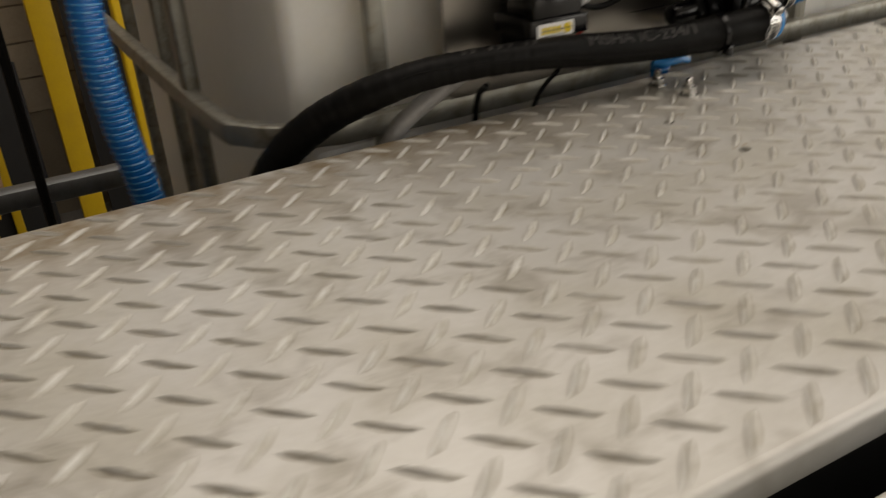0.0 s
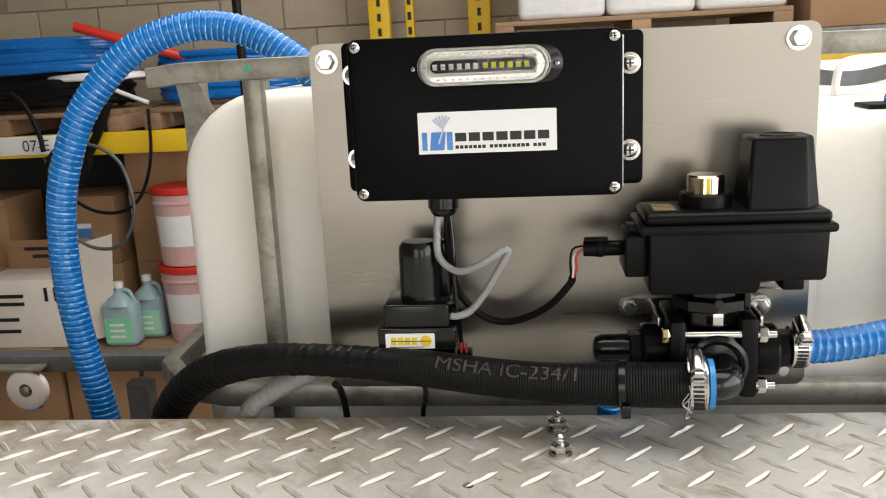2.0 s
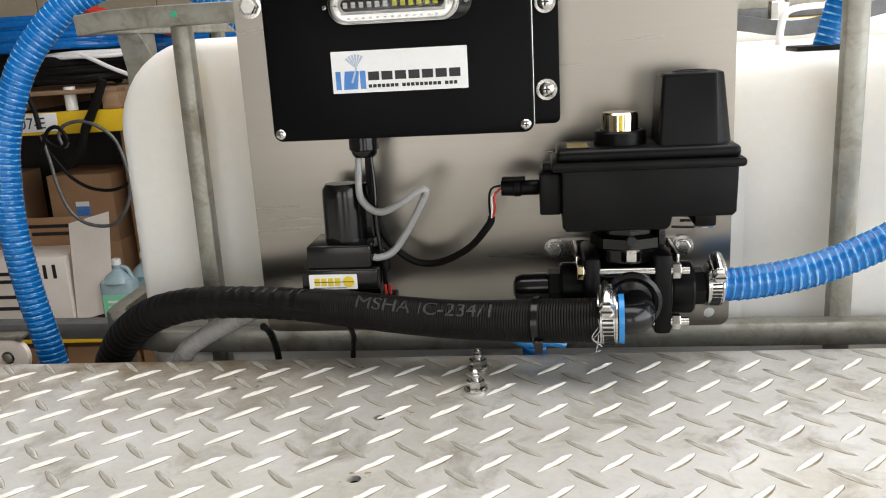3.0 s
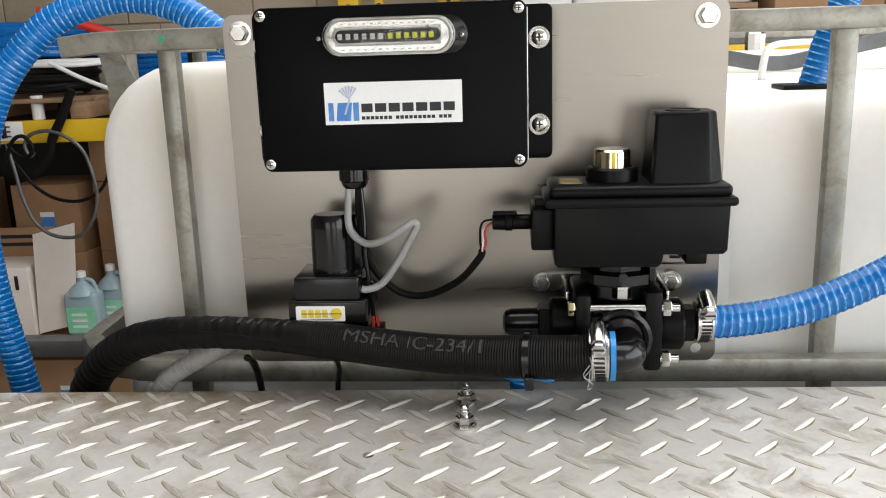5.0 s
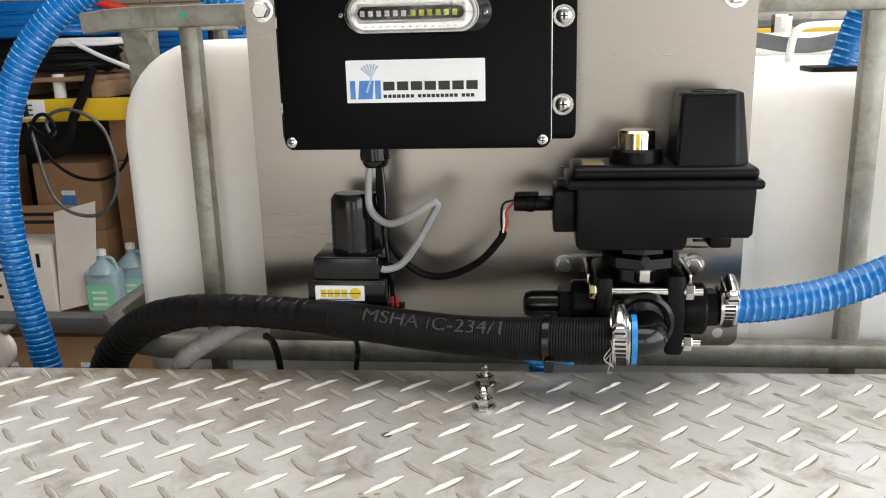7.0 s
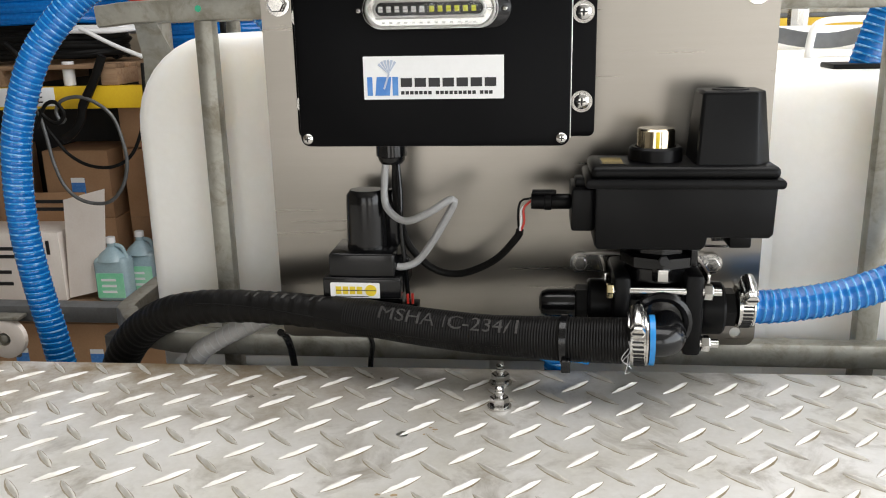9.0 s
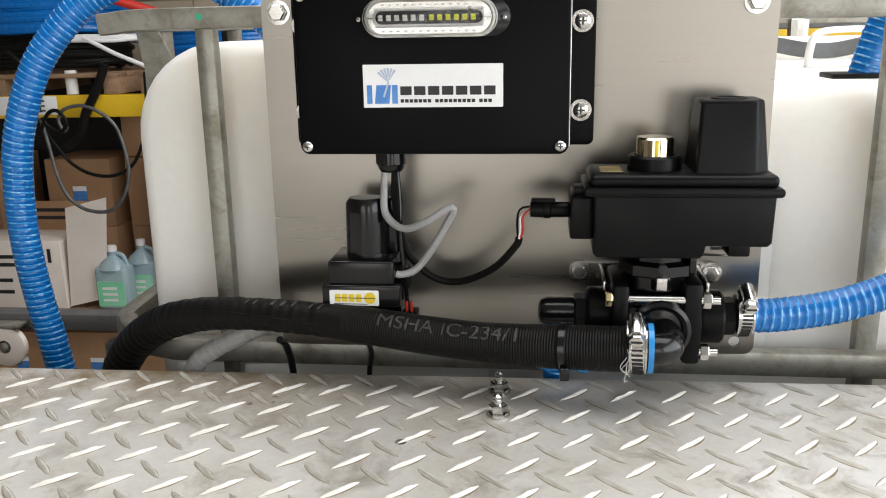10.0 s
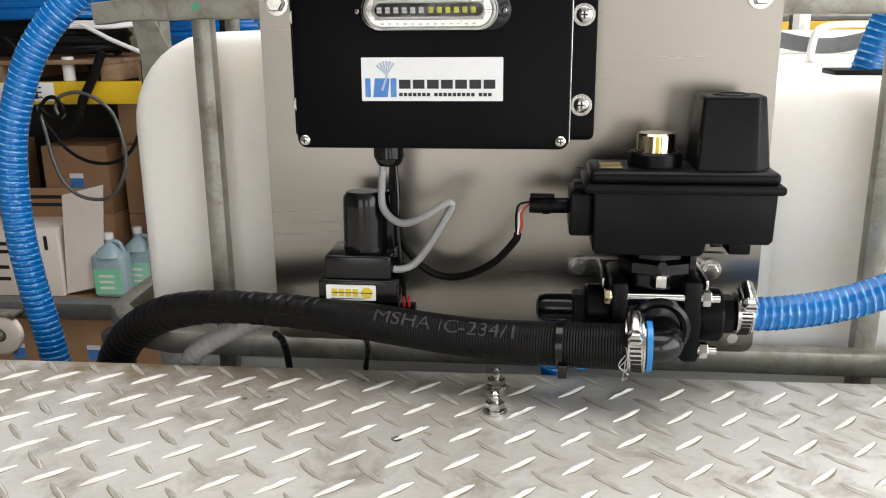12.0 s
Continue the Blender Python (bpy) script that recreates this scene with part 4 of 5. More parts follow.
def on_hose(x, angle, lift=0.0004):
    """The place on the hose's skin at a given x and angle round it."""
    n = min(range(len(hose_path)), key=lambda k: abs(hose_path[k].x - x))
    right, up = hose_axes[n]
    a = radians(angle)
    return hose_path[n] + (hose_radius(hose_length * n / (len(hose_path) - 1)) + lift) * (math.cos(a) * right + math.sin(a) * up)


def hose_text(words, x0, height, angle, name):
    """Printed words that follow the hose's round skin."""
    cu = bpy.data.curves.new(name, "FONT")
    cu.body, cu.size = words, height * 1.4
    tmp = new(name, cu)
    bpy.context.view_layer.update()
    me = bpy.data.meshes.new_from_object(tmp.evaluated_get(bpy.context.evaluated_depsgraph_get()))
    bpy.data.objects.remove(tmp)
    bm = bmesh.new()
    bm.from_mesh(me)
    bpy.data.meshes.remove(me)
    bmesh.ops.subdivide_edges(bm, edges=[e for e in bm.edges if e.calc_length() > 0.004], cuts=2)
    for v in bm.verts:
        v.co = on_hose(x0 + v.co.x, angle - math.degrees(v.co.y / HOSE_R), 0.0006)
    return part(name, bm, M_PRINT, bh, "faded grey print", smooth=0)


hose_text("MSHA IC-234/1", 0.2300, 0.0128, 152, "lettering")
part("seam", pipe([on_hose(x, 176 + 22 * math.sin((x - 0.16) * 14), -0.0002) for x in np.arange(0.06, 0.33, 0.015)], 0.0009, 8, 0.004), M_RUBBER, bh, "long raised moulding seam")
for x in (0.112, 0.120, 0.136, 0.145, 0.154, 0.170, 0.178):
    bm = bmesh.new()
    vs = [bm.verts.new(on_hose(xx, aa, 0.0006)) for xx, aa in ((x, 124), (x + 0.0024, 124), (x + 0.0034, 112), (x + 0.0044, 99), (x + 0.002, 99), (x + 0.001, 112))]
    bm.faces.new(vs)
    part("print_bar", bm, M_PRINT, bh, "worn grey print mark", smooth=0)


def zip_tie(x, name="zip_tie"):
    n = min(range(len(hose_path)), key=lambda k: abs(hose_path[k].x - x))
    c, d = hose_path[n], (hose_path[n + 1] - hose_path[n - 1]).normalized()
    t = thing(name, c - Vector((0, 0, HOSE_R)), "black nylon zip tie round the hose", "zip tie")
    part("band", lathe([(0, HOSE_R), (0, HOSE_R + 0.0016), (0.0048, HOSE_R + 0.0016), (0.0048, HOSE_R)], c, c + d, 28), M_GLOSSBLK, t)
    part("head", rbox((c.x - 0.0055, c.y - HOSE_R - 0.0015, c.z - HOSE_R - 0.003), (c.x + 0.0015, c.y - HOSE_R + 0.008, c.z - 0.010), 0.001), M_GLOSSBLK, t)


zip_tie(0.3785)


def hose_clamp(c, axis, r, wide, up, label):
    c, d = Vector(c), Vector(axis).normalized()
    t = thing("hose_clamp", c - Vector((0, 0, r)), label, "hose clamp", "worm-drive hose clamps")
    band = part("band", lathe([(0, r - 0.001), (0, r + 0.0008), (0.0015, r + 0.0008), (0.0018, r + 0.0003), (wide - 0.0018, r + 0.0003), (wide - 0.0015, r + 0.0008), (wide, r + 0.0008), (wide, r - 0.001)], c - d * wide / 2, c + d, 32), M_CHROME, t)
    out = Vector(up).normalized()
    side = d.cross(out)
    for k in range(8):
        a = radians(48 + 11 * k)
        rr = (out * math.cos(a) + side * math.sin(a)) if side.y < 0 else (out * math.cos(a) - side * math.sin(a))
        tang = d.cross(rr)
        m = Matrix((d, tang, rr)).transposed().to_4x4()
        m.translation = c + rr * (r + 0.0008)
        bm = rbox((-wide * 0.30, -0.0007, -0.0004), (wide * 0.30, 0.0007, 0.0004), 0)
        bm.transform(m)
        part("slot", bm, M_DARKGAP, band, "dark punched slot", smooth=0)
    p = c + out * (r + 0.0045)
    part("screw_housing", rod(p - side * 0.011, p + side * 0.010, 0.0056, 16, 0.0012), M_CHROME, t)
    m = Matrix((d, side, out)).transposed().to_4x4()
    m.translation = c + out * (r + 0.001)
    bm = rbox((-wide * 0.55, -0.008, 0), (wide * 0.55, 0.007, 0.0035), 0.001)
    bm.transform(m)
    part("saddle", bm, M_CHROME, t)
    s = 1 if (p + side).y < (p - side).y else -1
    h = part("screw_head", hexhead(p + s * side * 0.010, p + s * side * 0.0155, 0.0095), M_CHROME, t)
    q = p + s * side * 0.0158
    part("slot", rod(q - d * 0.004, q + d * 0.004, 0.0006, 6), M_DARKGAP, h, "dark screw slot")


hose_clamp((0.4300, -0.1130, 0.0515), (1, -0.05, 0), 0.0183, 0.0130, (-0.1, -0.45, 0.9), "stainless worm-drive clamp on the black hose end")
hose_clamp((0.5185, -0.0550, 0.0605), (1, 0, 0), 0.0162, 0.0125, (0.05, -0.45, 0.9), "stainless worm-drive clamp on the blue hose end")
part("film", lathe([(0, 0.0182), (0, 0.0190), (0.004, 0.0192), (0.004, 0.0182)], (0.4375, -0.1134, 0.0520), (1, -0.14, 0.0520), 28), M_BLUETAPE, bh, "blue plastic film under the clamp")
for k, bend in enumerate((0.003, -0.003, 0.001)):
    part("film_shred", pipe([(0.4215, -0.1300, 0.0570 - 0.006 * k), (0.4195 + bend, -0.1317, 0.0490 - 0.006 * k), (0.4205 - bend, -0.1310, 0.0415 - 0.005 * k), (0.4230, -0.1285, 0.0380 - 0.003 * k)], 0.00045, 6, 0.002), M_GREYCABLE, bh, "torn shred of clear plastic film")


def blue_hose(points, label, base, r=0.0136, pitch=0.0064):
    t = thing("water_hose", base, label, "hose", "blue spiral water hoses")
    part("tube", pipe(points, r, 18, 0.0012, lambda s: r - 0.0003 + 0.0003 * math.cos(2 * math.pi * s / pitch)), M_BLUE, t)
    part("spiral_rib", coil_round(points, r - 0.0003, pitch, 0.0010), M_BLUERIB, t, "pale blue raised spiral")
    return t


blue_hose([(-0.150, 0.101, -0.30), (-0.155, 0.101, -0.12), (-0.1631, 0.1004, -0.0421), (-0.1724, 0.0984, 0.0215), (-0.1769, 0.0963, 0.0831), (-0.1764, 0.0984, 0.1419), (-0.1680, 0.1004, 0.1940), (-0.1435, 0.1050, 0.2560), (-0.1080, 0.1146, 0.3020), (-0.0770, 0.1218, 0.3255), (-0.0370, 0.1300, 0.3390), (-0.0037, 0.1350, 0.3405), (0.0297, 0.1370, 0.3325), (0.0580, 0.1370, 0.3170), (0.0880, 0.1370, 0.2930), (0.1080, 0.1370, 0.2620)],
          "glossy blue spiral hose arching over into the tank top", (-0.150, 0.101, -0.30), 0.0150, 0.0064)
blue_hose([(0.5130, -0.0550, 0.0605), (0.5450, -0.0545, 0.0610), (0.5950, -0.0520, 0.0695), (0.6450, -0.050, 0.0890), (0.6900, -0.049, 0.1150), (0.7280, -0.046, 0.1480), (0.775, -0.035, 0.22), (0.800, 0.010, 0.32), (0.780, 0.070, 0.405), (0.725, 0.102, 0.420), (0.685, 0.106, 0.350), (0.659, 0.107, 0.285), (0.6455, 0.107, 0.237)],
          "glossy blue spiral hose looping from the valve to the tank top", (0.55, -0.05, 0.045))
blue_hose([(0.372, -0.030, 0.030), (0.372, -0.028, -0.01), (0.374, -0.026, -0.08), (0.376, -0.02, -0.20)], "short blue spiral hose dropping behind the deck edge", (0.372, -0.03, -0.2), 0.0105)
whole("hose_film", pipe([(0.352, -0.040, 0.012), (0.365, -0.046, 0.009), (0.385, -0.047, 0.010), (0.398, -0.043, 0.006)], 0.004, 8, 0.003), M_BLUETAPE, "crumpled blue plastic film at the deck edge", "plastic film")

bt = thing("drain_hose", (0.03, -0.02, -0.06), "clear braided drain hose under the black hose", "hose")
BRAID = [(0.128, -0.028, 0.040), (0.098, -0.030, 0.0266), (0.0842, -0.030, 0.0197), (0.0676, -0.030, 0.0105), (0.0511, -0.029, -0.0031), (0.030, -0.024, -0.040)]
part("tube", pipe(BRAID, 0.0088, 16, 0.004), M_BRAID, bt)
part("braid", coil_round(BRAID, 0.0089, 0.007, 0.0005, 4, 16), M_GREYCABLE, bt, "pale woven braid thread")


def cable(name, points, r, mat, label, rad_seg=10):
    return whole(name, pipe(points, r, rad_seg, 0.003), mat, label, "cable")


cable("signal_cable", [(0.2325, -0.047, 0.176), (0.2310, -0.048, 0.160), (0.2325, -0.052, 0.140), (0.2480, -0.060, 0.1300), (0.2680, -0.068, 0.1380), (0.2850, -0.070, 0.1490), (0.2895, -0.068, 0.1475), (0.2840, -0.064, 0.1360), (0.2700, -0.058, 0.1120), (0.2570, -0.055, 0.0950), (0.2450, -0.055, 0.0900), (0.2400, -0.055, 0.0905)], 0.0030, M_GREYCABLE, "grey signal cable looping from the control box")
cable("power_cable", [(0.2400, -0.045, 0.176), (0.2390, -0.042, 0.150), (0.2405, -0.035, 0.125), (0.2480, -0.030, 0.1000), (0.2680, -0.030, 0.0810), (0.2920, -0.034, 0.0790), (0.3200, -0.045, 0.0940), (0.3380, -0.053, 0.1150), (0.3405, -0.055, 0.1220)], 0.0031, M_RUBBER, "black power cable curving to the valve connector")
cable("black_wire", [(0.2420, -0.046, 0.176), (0.2440, -0.050, 0.150), (0.2440, -0.052, 0.120), (0.2460, -0.050, 0.090), (0.2470, -0.045, 0.060)], 0.0019, M_GLOSSBLK, "thin black wire beside the motor can")
cable("red_wire", [(0.3405, -0.0555, 0.1205), (0.3440, -0.057, 0.1290), (0.3435, -0.057, 0.1400), (0.3500, -0.056, 0.1465)], 0.0010, M_REDWIRE, "thin red wire at the connector", 8)
cable("red_wire", [(0.3400, -0.054, 0.1205), (0.3390, -0.054, 0.1330), (0.3410, -0.054, 0.1450), (0.3500, -0.055, 0.1480)], 0.0009, M_RUBBER, "thin dark wire at the connector", 8)
cable("white_wire", [(0.3405, -0.056, 0.1200), (0.3415, -0.057, 0.1300), (0.3420, -0.056, 0.1400), (0.3500, -0.0555, 0.1450)], 0.0008, M_WHITE, "thin white wire at the connector", 8)
cable("tie_strap", [(0.1370, -0.0545, 0.030), (0.1375, -0.040, 0.020), (0.1385, -0.030, 0.002), (0.1390, -0.022, -0.03)], 0.0032, M_GLOSSBLK, "black strap hanging from the hose")
cable("tie_strap", [(0.2150, -0.0600, 0.032), (0.2135, -0.040, 0.014), (0.2090, -0.028, -0.005), (0.2060, -0.022, -0.03)], 0.0024, M_GLOSSBLK, "black strap hanging from the hose")
cable("black_rod", [(-0.235, 0.93, -0.75), (-0.235, 0.93, -0.1), (-0.236, 0.93, 0.20), (-0.237, 0.93, 0.45)], 0.009, M_RUBBER, "thin black upright rod behind the cage")

# dark frame of the truck bed behind the deck
bed = thing("bed_rail", (-1.0, 1.0, -0.30), "dark steel truck bed rail behind the tank", "rail")
part("tube", square_tube([(-2.6, 1.02, -0.332), (-1.2, 1.02, -0.332), (-0.10, 1.02, -0.332), (1.6, 1.02, -0.332)], 0.05, 0.042, 0.012), M_GALV_DARK, bed)
part("leg", square_tube([(-0.57, 1.02, -1.745), (-0.57, 1.02, -1.0), (-0.57, 1.02, -0.38)], 0.05, 0.05, 0.006), M_GALV_DARK, bed)
part("leg", square_tube([(1.5, 1.02, -1.74), (1.5, 1.02, -1.0), (1.5, 1.02, -0.38)], 0.05, 0.05, 0.006), M_GALV_DARK, bed)
part("tank_base", rbox((-0.1, 0.02, -0.70), (1.3, 1.0, -0.6525), 0.004), M_GALV_DARK, bed)
part("base_leg", rbox((0.0, 0.3, FLOOR_Z), (1.2, 0.9, -0.70), 0.004), M_DARKGAP, bed)

pul = thing("pulley_block", (-0.805, 0.99, -0.45), "dusty pinkish cast pulley hanging on the rail", "pulley")
part("disc", lathe([(0, 0.015), (0, 0.040), (0.004, 0.046), (0.018, 0.046), (0.022, 0.040), (0.022, 0.015), (0, 0.015)], (-0.805, 0.978, -0.378), (-0.805, 0, -0.378), 28), M_CARTONW, pul)
part("hub", lathe([(0, 0.011), (0.026, 0.011), (0.028, 0.008), (0.028, 0)], (-0.805, 0.980, -0.378), (-0.805, 0, -0.378), 16), M_GALV, pul)
part("cover", rbox((-0.91, 0.955, -0.335), (-0.765, 0.992, -0.327), 0.002), M_GALV, pul, "bent grey cover plate")
part("yoke", rbox((-0.820, 0.979, -0.43), (-0.790, 0.990, -0.335), 0.002), M_GALV_DARK, pul)

# ---- pallet rack and stored goods behind ----
place = SHOP_PLACE
RY = 3.4
rack = thing("pallet_rack", (-1.2, 3.9, FLOOR_Z), "yellow steel pallet rack loaded with goods", "rack")


def rack_beam(x0, x1, z0, z1, mat=M_RACK):
    return part("beam", rbox((x0, RY, z0), (x1, RY + 0.05, z1), 0.006), mat, rack)


beam = rack_beam(-4.4, -0.34, -0.243, -0.140)
rack_beam(0.15, 3.45, 0.012, 0.078)
part("beam_top", rbox((0.15, RY + 0.01, 0.080), (3.45, RY + 0.06, 0.150), 0.004), M_GALV_DARK, rack, "grey upper edge of the beam")
rack_beam(-4.4, -0.34, -1.285, -1.215)
for x0, x1 in ((-0.51, -0.40), (-0.315, -0.272), (0.013, 0.129)):
    up = part("upright", rbox((x0, 4.30, FLOOR_Z), (x1, 4.39, 2.2), 0.006), M_RACK, rack)
    for k in range(10):
        xc = (x0 + x1) / 2
        part("slot", rbox((xc - 0.010, 4.2975, 0.16 + 0.075 * k), (xc + 0.010, 4.3005, 0.20 + 0.075 * k), 0.001), M_DARKGAP, up, smooth=0)
part("upright", rbox((-4.40, RY - 0.02, FLOOR_Z), (-4.30, RY + 0.07, 2.2), 0.006), M_RACK, rack)
part("upright", rbox((3.36, RY - 0.02, FLOOR_Z), (3.46, RY + 0.07, 2.2), 0.006), M_RACK, rack)
for k in range(9):
    part("board", rbox((-4.3 + 0.445 * k, RY + 0.005, -1.213), (-3.86 + 0.445 * k, RY + 0.95, -1.190), 0.003), M_WOOD, rack)
tag = part("location_label", rbox((-2.17, RY - 0.003, -0.228), (-1.86, RY - 0.0005, -0.142), 0.001), M_WHITE, rack, "white location label")
cu = bpy.data.curves.new("lettering", "FONT")
cu.body, cu.size, cu.align_x = "07-E", 0.075, "CENTER"
tmp = new("lettering", cu)
bpy.context.view_layer.update()
me = bpy.data.meshes.new_from_object(tmp.evaluated_get(bpy.context.evaluated_depsgraph_get()))
bpy.data.objects.remove(tmp)
bm = bmesh.new()
bm.from_mesh(me)
bpy.data.meshes.remove(me)
bm.transform(pose(-1.985, RY - 0.0045, -0.212, 90, 0, 0))
part("lettering", bm, M_INK, tag, "black stencilled letters", smooth=0)


def pallet(x0, x1, z, label):
    t = thing("pallet", ((x0 + x1) / 2, RY + 0.5, z), label, "pallet", "wooden pallets on the rack")
    for k in range(7):
        y = RY + 0.01 + 0.14 * k
        part("board", rbox((x0, y, z + 0.075), (x1, y + 0.10, z + 0.095), 0.003), M_WOOD, t)
    for k in range(3):
        x = x0 + (x1 - x0 - 0.08) * k / 2
        part("stringer", rbox((x, RY + 0.01, z), (x + 0.08, RY + 0.95, z + 0.075), 0.003), M_WOOD, t)
    return t


# Added sheets: they stand in for the rack's dark depth, hiding the bright wall.
part("dark_backdrop", rbox((-4.3, 4.32, -0.80), (-0.55, 4.34, -0.05), 0.002), M_DARKGAP, rack, "dark sheet added to fill the depth of the rack")
part("dark_backdrop", rbox((-4.3, 4.35, -1.72), (-0.1, 4.37, -0.82), 0.002), M_DARKGAP, rack, "dark sheet added to fill the depth of the rack")
pallet(-2.75, -1.55, -0.138, "weathered wooden pallet under coiled hoses")
pallet(-1.45, -0.42, -0.138, "weathered wooden pallet on the rack beam")
pallet(0.18, 1.42, 0.152, "wooden pallet under wrapped white goods")


def coil_of_hose(cx, cy, z, r0, turns, r, mat, label, name="hose_coil"):
    rnd = random.Random(int(1000 * abs(cx) + 10 * turns))
    pts = []
    for k in range(turns * 12):
        a = 2 * math.pi * k / 12
        rr = r0 * (1 - 0.05 * rnd.random()) - 0.006 * (k // 12 % 3)
        pts.append((cx + rr * math.cos(a), cy + 0.75 * rr * math.sin(a), z + r + 1.55 * r * (k / 12) * 0.62 + 0.010 * rnd.random()))
    return whole(name, pipe(pts, r, 9, 0.03), mat, label, "hose coil")


coil_of_hose(-2.12, 3.80, -0.04, 0.42, 12, 0.016, M_RUBBER, "loose coil of black cable on a pallet", "cable_coil")
coil_of_hose(-1.95, 3.72, -0.03, 0.34, 9, 0.013, M_RUBBER, "loose coil of thin black cable on a pallet", "cable_coil")
coil_of_hose(-2.05, 3.78, 0.12, 0.46, 9, 0.017, M_BLUE, "coil of bright blue air hose on the rack")
coil_of_hose(-1.12, 3.80, -0.04, 0.36, 13, 0.017, M_BLUE, "coil of bright blue air hose on a pallet")
coil_of_hose(-1.75, 3.70, 0.08, 0.30, 3, 0.010, M_WHITE, "loose loops of white cable on the rack", "cable_coil")
whole("red_pipe", rod((-1.74, 3.45, 0.342), (-1.22, 3.6, 0.160), 0.022, 16, 0.003), M_RED, "bright red plastic pipe lying on coiled hose", "pipe")
cable("hanging_cable", [(-1.918, 3.335, -0.235), (-1.897, 3.335, -0.357), (-1.878, 3.335, -0.492), (-1.836, 3.335, -0.605), (-1.754, 3.335, -0.668), (-1.639, 3.335, -0.674), (-1.56, 3.335, -0.604), (-1.522, 3.335, -0.492), (-1.532, 3.335, -0.37), (-1.565, 3.335, -0.273), (-1.632, 3.335, -0.213), (-1.715, 3.335, -0.183), (-1.799, 3.335, -0.2), (-1.831, 3.335, -0.248), (-1.812, 3.335, -0.296), (-1.791, 3.335, -0.278)], 0.0085, M_GALV_DARK, "grey cable loop hanging from the rack")
cable("hanging_cable", [(-1.935, 3.345, -0.261), (-1.871, 3.345, -0.359), (-1.806, 3.345, -0.445), (-1.711, 3.345, -0.5), (-1.597, 3.345, -0.507), (-1.503, 3.345, -0.457), (-1.44, 3.345, -0.347), (-1.407, 3.345, -0.216), (-1.396, 3.345, -0.04)], 0.008, M_RUBBER, "black cable drooping below the rack beam")
cable("hanging_cable", [(-1.931, 3.325, -0.319), (-1.879, 3.325, -0.222), (-1.826, 3.325, -0.205), (-1.79, 3.325, -0.259), (-1.827, 3.325, -0.301), (-1.88, 3.325, -0.276), (-1.906, 3.325, -0.234)], 0.009, M_RUBBER, "black cable coiled at the rack beam")
cable("hanging_cable", [(-1.582, 3.35, -0.003), (-1.64, 3.35, -0.12), (-1.702, 3.35, -0.215), (-1.724, 3.35, -0.287), (-1.77, 3.35, -0.347), (-1.819, 3.35, -0.378)], 0.020, M_RUBBER, "thick black cable hanging over the rack beam")
cable("hanging_cable", [(-1.603, 3.36, -0.039), (-1.661, 3.36, -0.156), (-1.726, 3.36, -0.264), (-1.732, 3.36, -0.313)], 0.016, M_RUBBER, "thick black cable hanging over the rack beam")
cable("hanging_cable", [(-1.923, 3.34, -0.212), (-1.934, 3.34, -0.117), (-1.979, 3.34, 0.002), (-2.033, 3.34, 0.061)], 0.012, M_RUBBER, "black cable trailing over the rack beam")
cable("hanging_cable", [(-1.68, 3.37, 0.118), (-1.611, 3.37, 0.082), (-1.53, 3.37, 0.041), (-1.401, 3.37, -0.013)], 0.010, M_WHITE, "white cable trailing over the rack beam")


def carton(x0, x1, y0, z0, z1, mat, label, tape=True, sticker_mat=None):
    t = thing("carton", ((x0 + x1) / 2, y0 + 0.2, z0), label, "carton", "stored cartons")
    b = part("box", rbox((x0, y0, z0), (x1, y0 + 0.40, z1), 0.004), mat, t)
    if tape:
        xc = (x0 + x1) / 2
        part("tape", rbox((xc - 0.037, y0 - 0.002, z1 - 0.225), (xc + 0.037, y0 - 0.0005, z1 - 0.140), 0), M_INKBLUE, t, "blue printed tape tab", smooth=0)
        part("tape", rbox((xc - 0.037, y0 - 0.0026, z1 - 0.165), (xc + 0.037, y0 - 0.0021, z1 - 0.140), 0), M_WHITE, t, "white tape edge", smooth=0)
    if sticker_mat:
        part("label", rbox((x0 + 0.05, y0 - 0.002, z0 + 0.10), (x0 + 0.20, y0 - 0.0005, z0 + 0.22), 0), sticker_mat, t, "coloured paper label", smooth=0)
    return t


carton(-1.740, -1.385, 3.80, -0.476, -0.252, M_CARTON, "brown cardboard carton on top of a stack", False)
for z in (-1.188, -0.834):
    carton(-2.155, -1.805, 3.75, z, z + 0.352, M_CARTON, "brown cardboard carton stacked on the rack shelf")
    carton(-1.735, -1.39, 3.78, z, z + 0.352, M_CARTON, "brown cardboard carton stacked on the rack shelf")
    carton(-2.75, -2.40, 3.76, z, z + 0.352, M_CARTON, "brown cardboard carton stacked on the rack shelf")
    carton(-1.15, -0.70, 3.42, -1.188 + (z + 1.188) * 0.88, -1.188 + (z + 1.188) * 0.88 + 0.355, M_CARTON, "brown cardboard carton with coloured label", False, M_AQUA)
for k in range(5):
    carton(-2.55 + 0.42 * k, -2.16 + 0.42 * k, 3.60, FLOOR_Z + 0.003, FLOOR_Z + 0.38, M_CARTON, "brown cardboard carton on the floor under the rack", True)

oc = thing("open_carton", (-2.05, 3.55, -1.19), "opened white carton with raised flaps", "carton")
part("box", rbox((-2.42, 3.42, -1.188), (-1.96, 3.72, -0.84), 0.004), M_CARTONW, oc)
for pts, lab in (([(-1.915, -0.680), (-1.700, -0.628), (-1.760, -1.135), (-1.955, -1.180)], "open side panel"), ([(-2.42, -0.84), (-2.34, -0.70), (-2.30, -0.72), (-2.36, -0.84)], "raised flap")):
    part("flap", prism(pts, 3.44, 3.446), M_CARTONW, oc, lab, smooth=0)
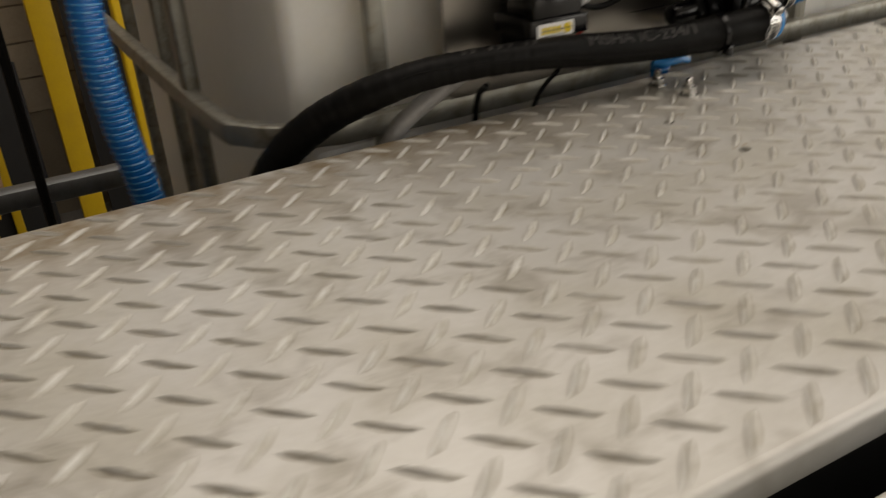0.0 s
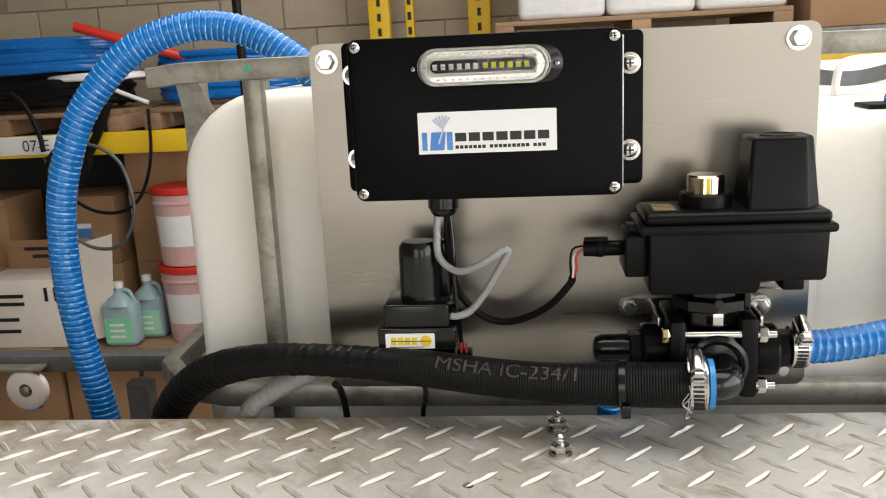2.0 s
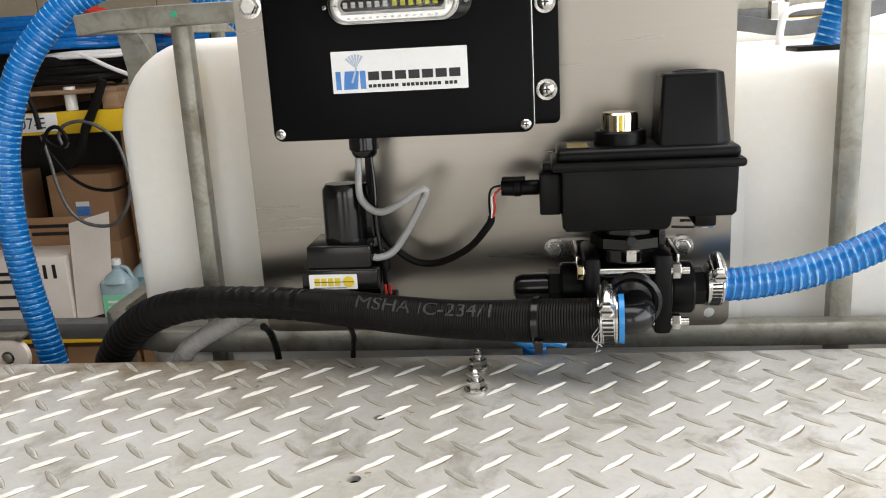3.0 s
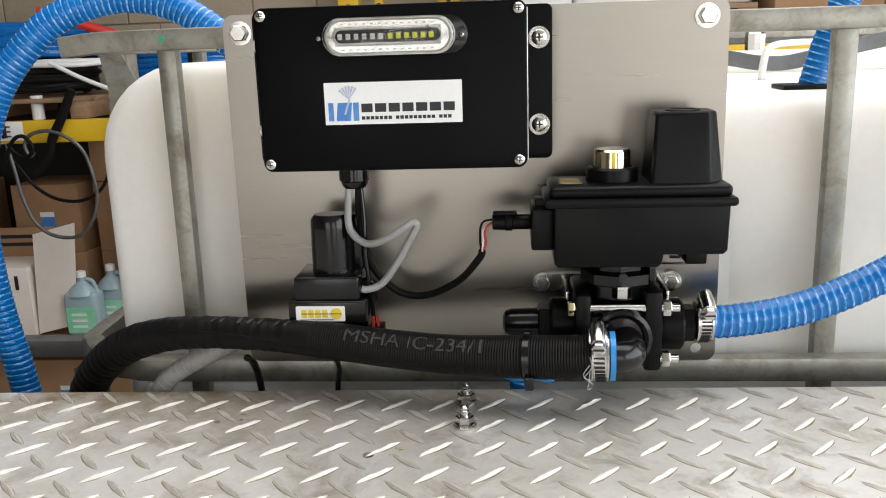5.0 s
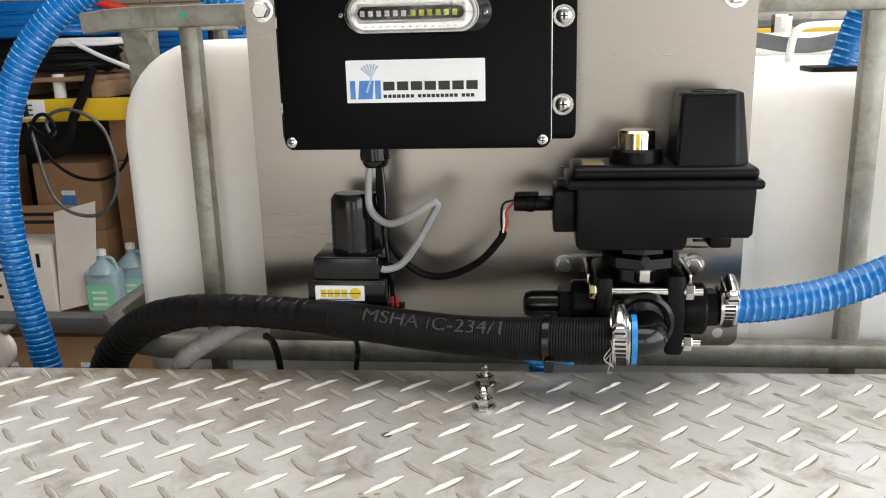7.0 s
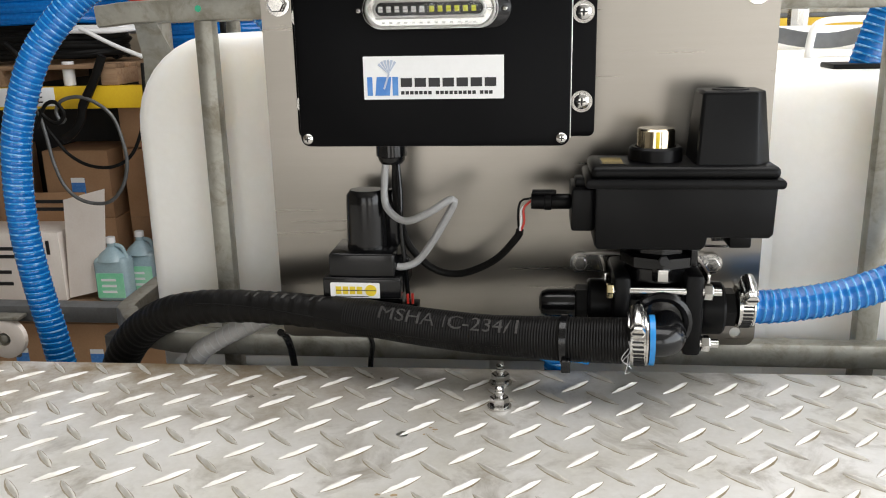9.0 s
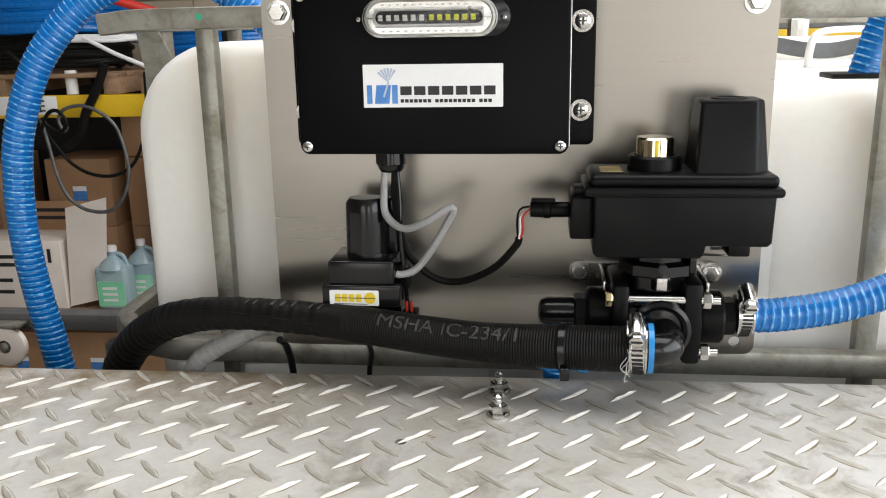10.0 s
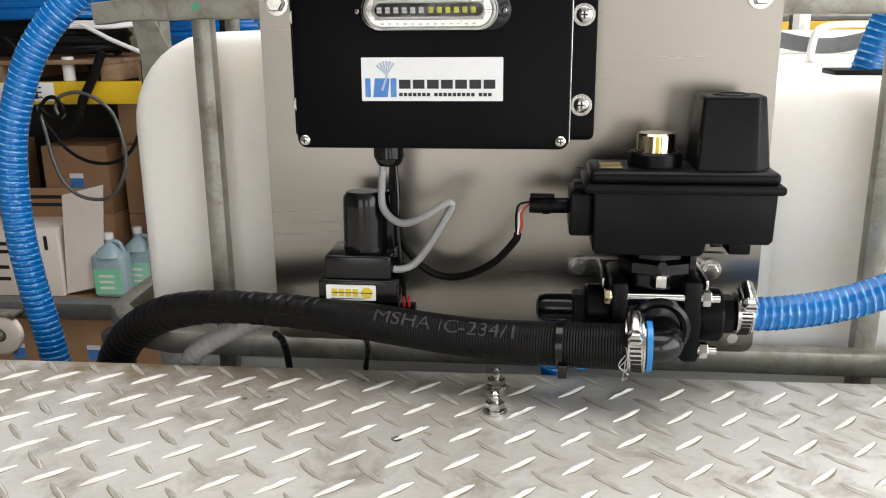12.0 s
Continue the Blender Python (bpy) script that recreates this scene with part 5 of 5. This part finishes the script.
part("flap", rbox((-2.40, 3.700, -0.842), (-1.93, 3.706, -0.690), 0.001), M_CARTON, oc, "raised brown rear flap")
for z, xa, xb in ((-0.745, -2.30, -1.99), (-0.785, -2.26, -2.03)):
    part("print_bar", rbox((xa, 3.697, z), (xb, 3.699, z + 0.018), 0), M_INK, oc, smooth=0)
for z in (-0.93, -0.97, -1.05, -1.11):
    part("print_bar", rbox((-2.36, 3.4175, z), (-2.36 + 0.13 + 0.04 * (z > -1), 3.4195, z + 0.018), 0), M_INK, oc, smooth=0)
for x in (-2.08, -2.03):
    part("print_bar", rbox((x, 3.4175, -0.95), (x + 0.018, 3.4195, -0.88), 0), M_INK, oc, smooth=0)


def jug(x, y, label):
    t = thing("jug", (x, y, -1.19), label, "jug", "plastic jugs on the shelf")
    b = part("bottle", soft_box((x - 0.086, y - 0.06, -1.189), (x + 0.086, y + 0.06, -0.965), 0.03, 4), M_JUG, t)
    part("shoulder", lathe([(0, 0.080), (0.03, 0.060), (0.055, 0.030), (0.065, 0.021), (0.085, 0.021)], (x, y, -0.982), (x, y, 1), 24), M_JUG, t)
    part("cap", lathe([(0, 0.024), (0.028, 0.023), (0.030, 0.018), (0.030, 0)], (x, y, -0.898), (x, y, 1), 20), M_WHITE, t, "white screw cap")
    part("handle", pipe([(x + 0.022, y, -0.910), (x + 0.055, y, -0.925), (x + 0.074, y, -1.00), (x + 0.070, y, -1.06)], 0.011, 10, 0.01), M_JUG, t)
    part("label", rbox((x - 0.070, y - 0.0625, -1.165), (x + 0.070, y - 0.0605, -1.040), 0), M_JUGLABEL, t, "green paper label", smooth=0)
    for k in range(3):
        part("print_bar", rbox((x - 0.045, y - 0.0635, -1.080 - 0.03 * k), (x + 0.03, y - 0.0626, -1.068 - 0.03 * k), 0), M_WHITE, t, smooth=0)


jug(-1.712, 3.46, "clear jug of teal cleaner with a green label")
jug(-1.622, 3.60, "clear jug of teal cleaner with a green label")


def pail(x, y, z, body_mat, lid_mat, label):
    t = thing("pail", (x, y, z), label, "pail", "stacked plastic pails")
    part("body", lathe([(0, 0.128), (0.004, 0.132), (0.30, 0.146), (0.305, 0.152), (0.315, 0.152), (0.32, 0.147), (0.355, 0.149), (0.355, 0)], (x, y, z), (x, y, 9), 32), body_mat, t)
    part("lid", lathe([(0, 0.153), (0.006, 0.158), (0.030, 0.158), (0.036, 0.150), (0.030, 0.140), (0.030, 0)], (x, y, z + 0.350), (x, y, 9), 32), lid_mat, t, "coloured snap-on lid")
    bm = bmesh.new()
    for k in range(9):
        a = radians(-135 + 90 * k / 8)
        for h in (0.10, 0.25):
            rr = 0.1345 + 0.047 * h
            bm.verts.new((x + rr * math.cos(a), y + rr * math.sin(a), z + h))
    bm.verts.ensure_lookup_table()
    for k in range(8):
        bm.faces.new([bm.verts[i] for i in (2 * k, 2 * k + 2, 2 * k + 3, 2 * k + 1)])
    part("label", bm, M_WHITE, t, "white paper label")


pail(-1.375, 3.58, -1.189, M_PAIL, M_RED, "rosy plastic pail with a red lid")
pail(-1.375, 3.58, -0.803, M_PAIL, M_RED, "rosy plastic pail with a red lid stacked on another")
pail(-0.93, 3.24, -1.345 + 0.156 - 0.0, M_PAILW, M_GREEN, "white plastic pail with a green lid")

goods = thing("wrapped_goods", (0.8, 3.85, 0.247), "white goods in clear stretch wrap on a pallet", "pallet load")
for k in range(3):
    part("pack", soft_box((0.28 + 0.377 * k, 3.44, 0.2472), (0.652 + 0.377 * k, 4.25, 0.95), 0.03, 3), M_WRAP, goods)
carton(1.50, 1.95, 3.46, 0.152, 0.60, M_CARTON, "brown carton on the grey rack beam", False)
carton(2.00, 2.45, 3.46, 0.152, 0.55, M_CARTON, "brown carton on the grey rack beam", False)

guard = thing("post_guard", (0.33, 3.31, FLOOR_Z), "yellow painted steel guard post before the rack", "post")
part("post", rbox((0.275, 3.27, FLOOR_Z + 0.012), (0.385, 3.36, -0.06), 0.012, 3), M_RACK, guard)
part("foot_plate", rbox((0.22, 3.22, FLOOR_Z), (0.44, 3.40, FLOOR_Z + 0.012), 0.003), M_RACK, guard)
# Another added sheet, so the wall behind the guard post looks dark.
part("dark_backdrop", rbox((0.16, 4.32, -1.72), (3.34, 4.34, -0.02), 0.002), M_DARKGAP, rack, "dark sheet added to fill the depth of the rack")
board = thing("hazard_board", (-0.405, 3.30, -1.19), "red and yellow striped hazard board by the rack", "hazard board")
part("panel", rbox((-0.445, 3.30, -1.189), (-0.375, 3.315, -0.05), 0.002), M_RACK, board)
for k in range(7):
    z = -1.15 + 0.155 * k
    part("stripe", prism([(-0.445, z), (-0.375, z + 0.08), (-0.375, z + 0.155), (-0.445, z + 0.075)], 3.2965, 3.2995), M_RED, board, "red diagonal stripe", smooth=0)
pail(-0.60, 3.95, -1.189, M_PAIL, M_PAILW, "rosy plastic pail with a pale lid")
pail(-0.60, 3.95, -0.803, M_PAIL, M_PAILW, "rosy plastic pail with a pale lid stacked on another")

roll = thing("paper_roll", (-1.805, 3.46, -0.139), "small white paper roll standing on the rack", "roll")
part("core", lathe([(0, 0.012), (0, 0.026), (0.002, 0.028), (0.108, 0.028), (0.110, 0.026), (0.110, 0.012)], (-1.805, 3.46, -0.139), (-1.805, 3.46, 1), 24), M_WHITE, roll)

# ---- concrete blocks of the rear wall ----
block = rbox((-0.195, -0.008, -0.095), (0.195, 0.0, 0.095), 0.003, 1)
me = bpy.data.meshes.new("concrete_block")
block.to_mesh(me)
block.free()
me.materials.append(M_BLOCK)
for row in range(16):
    for col in range(13):
        ob = new("concrete_block", me)
        ob.location = (-3.0 + 0.4 * col + 0.2 * (row % 2), 4.618, -1.0 + 0.2 * row)
        ob.parent = wall_north
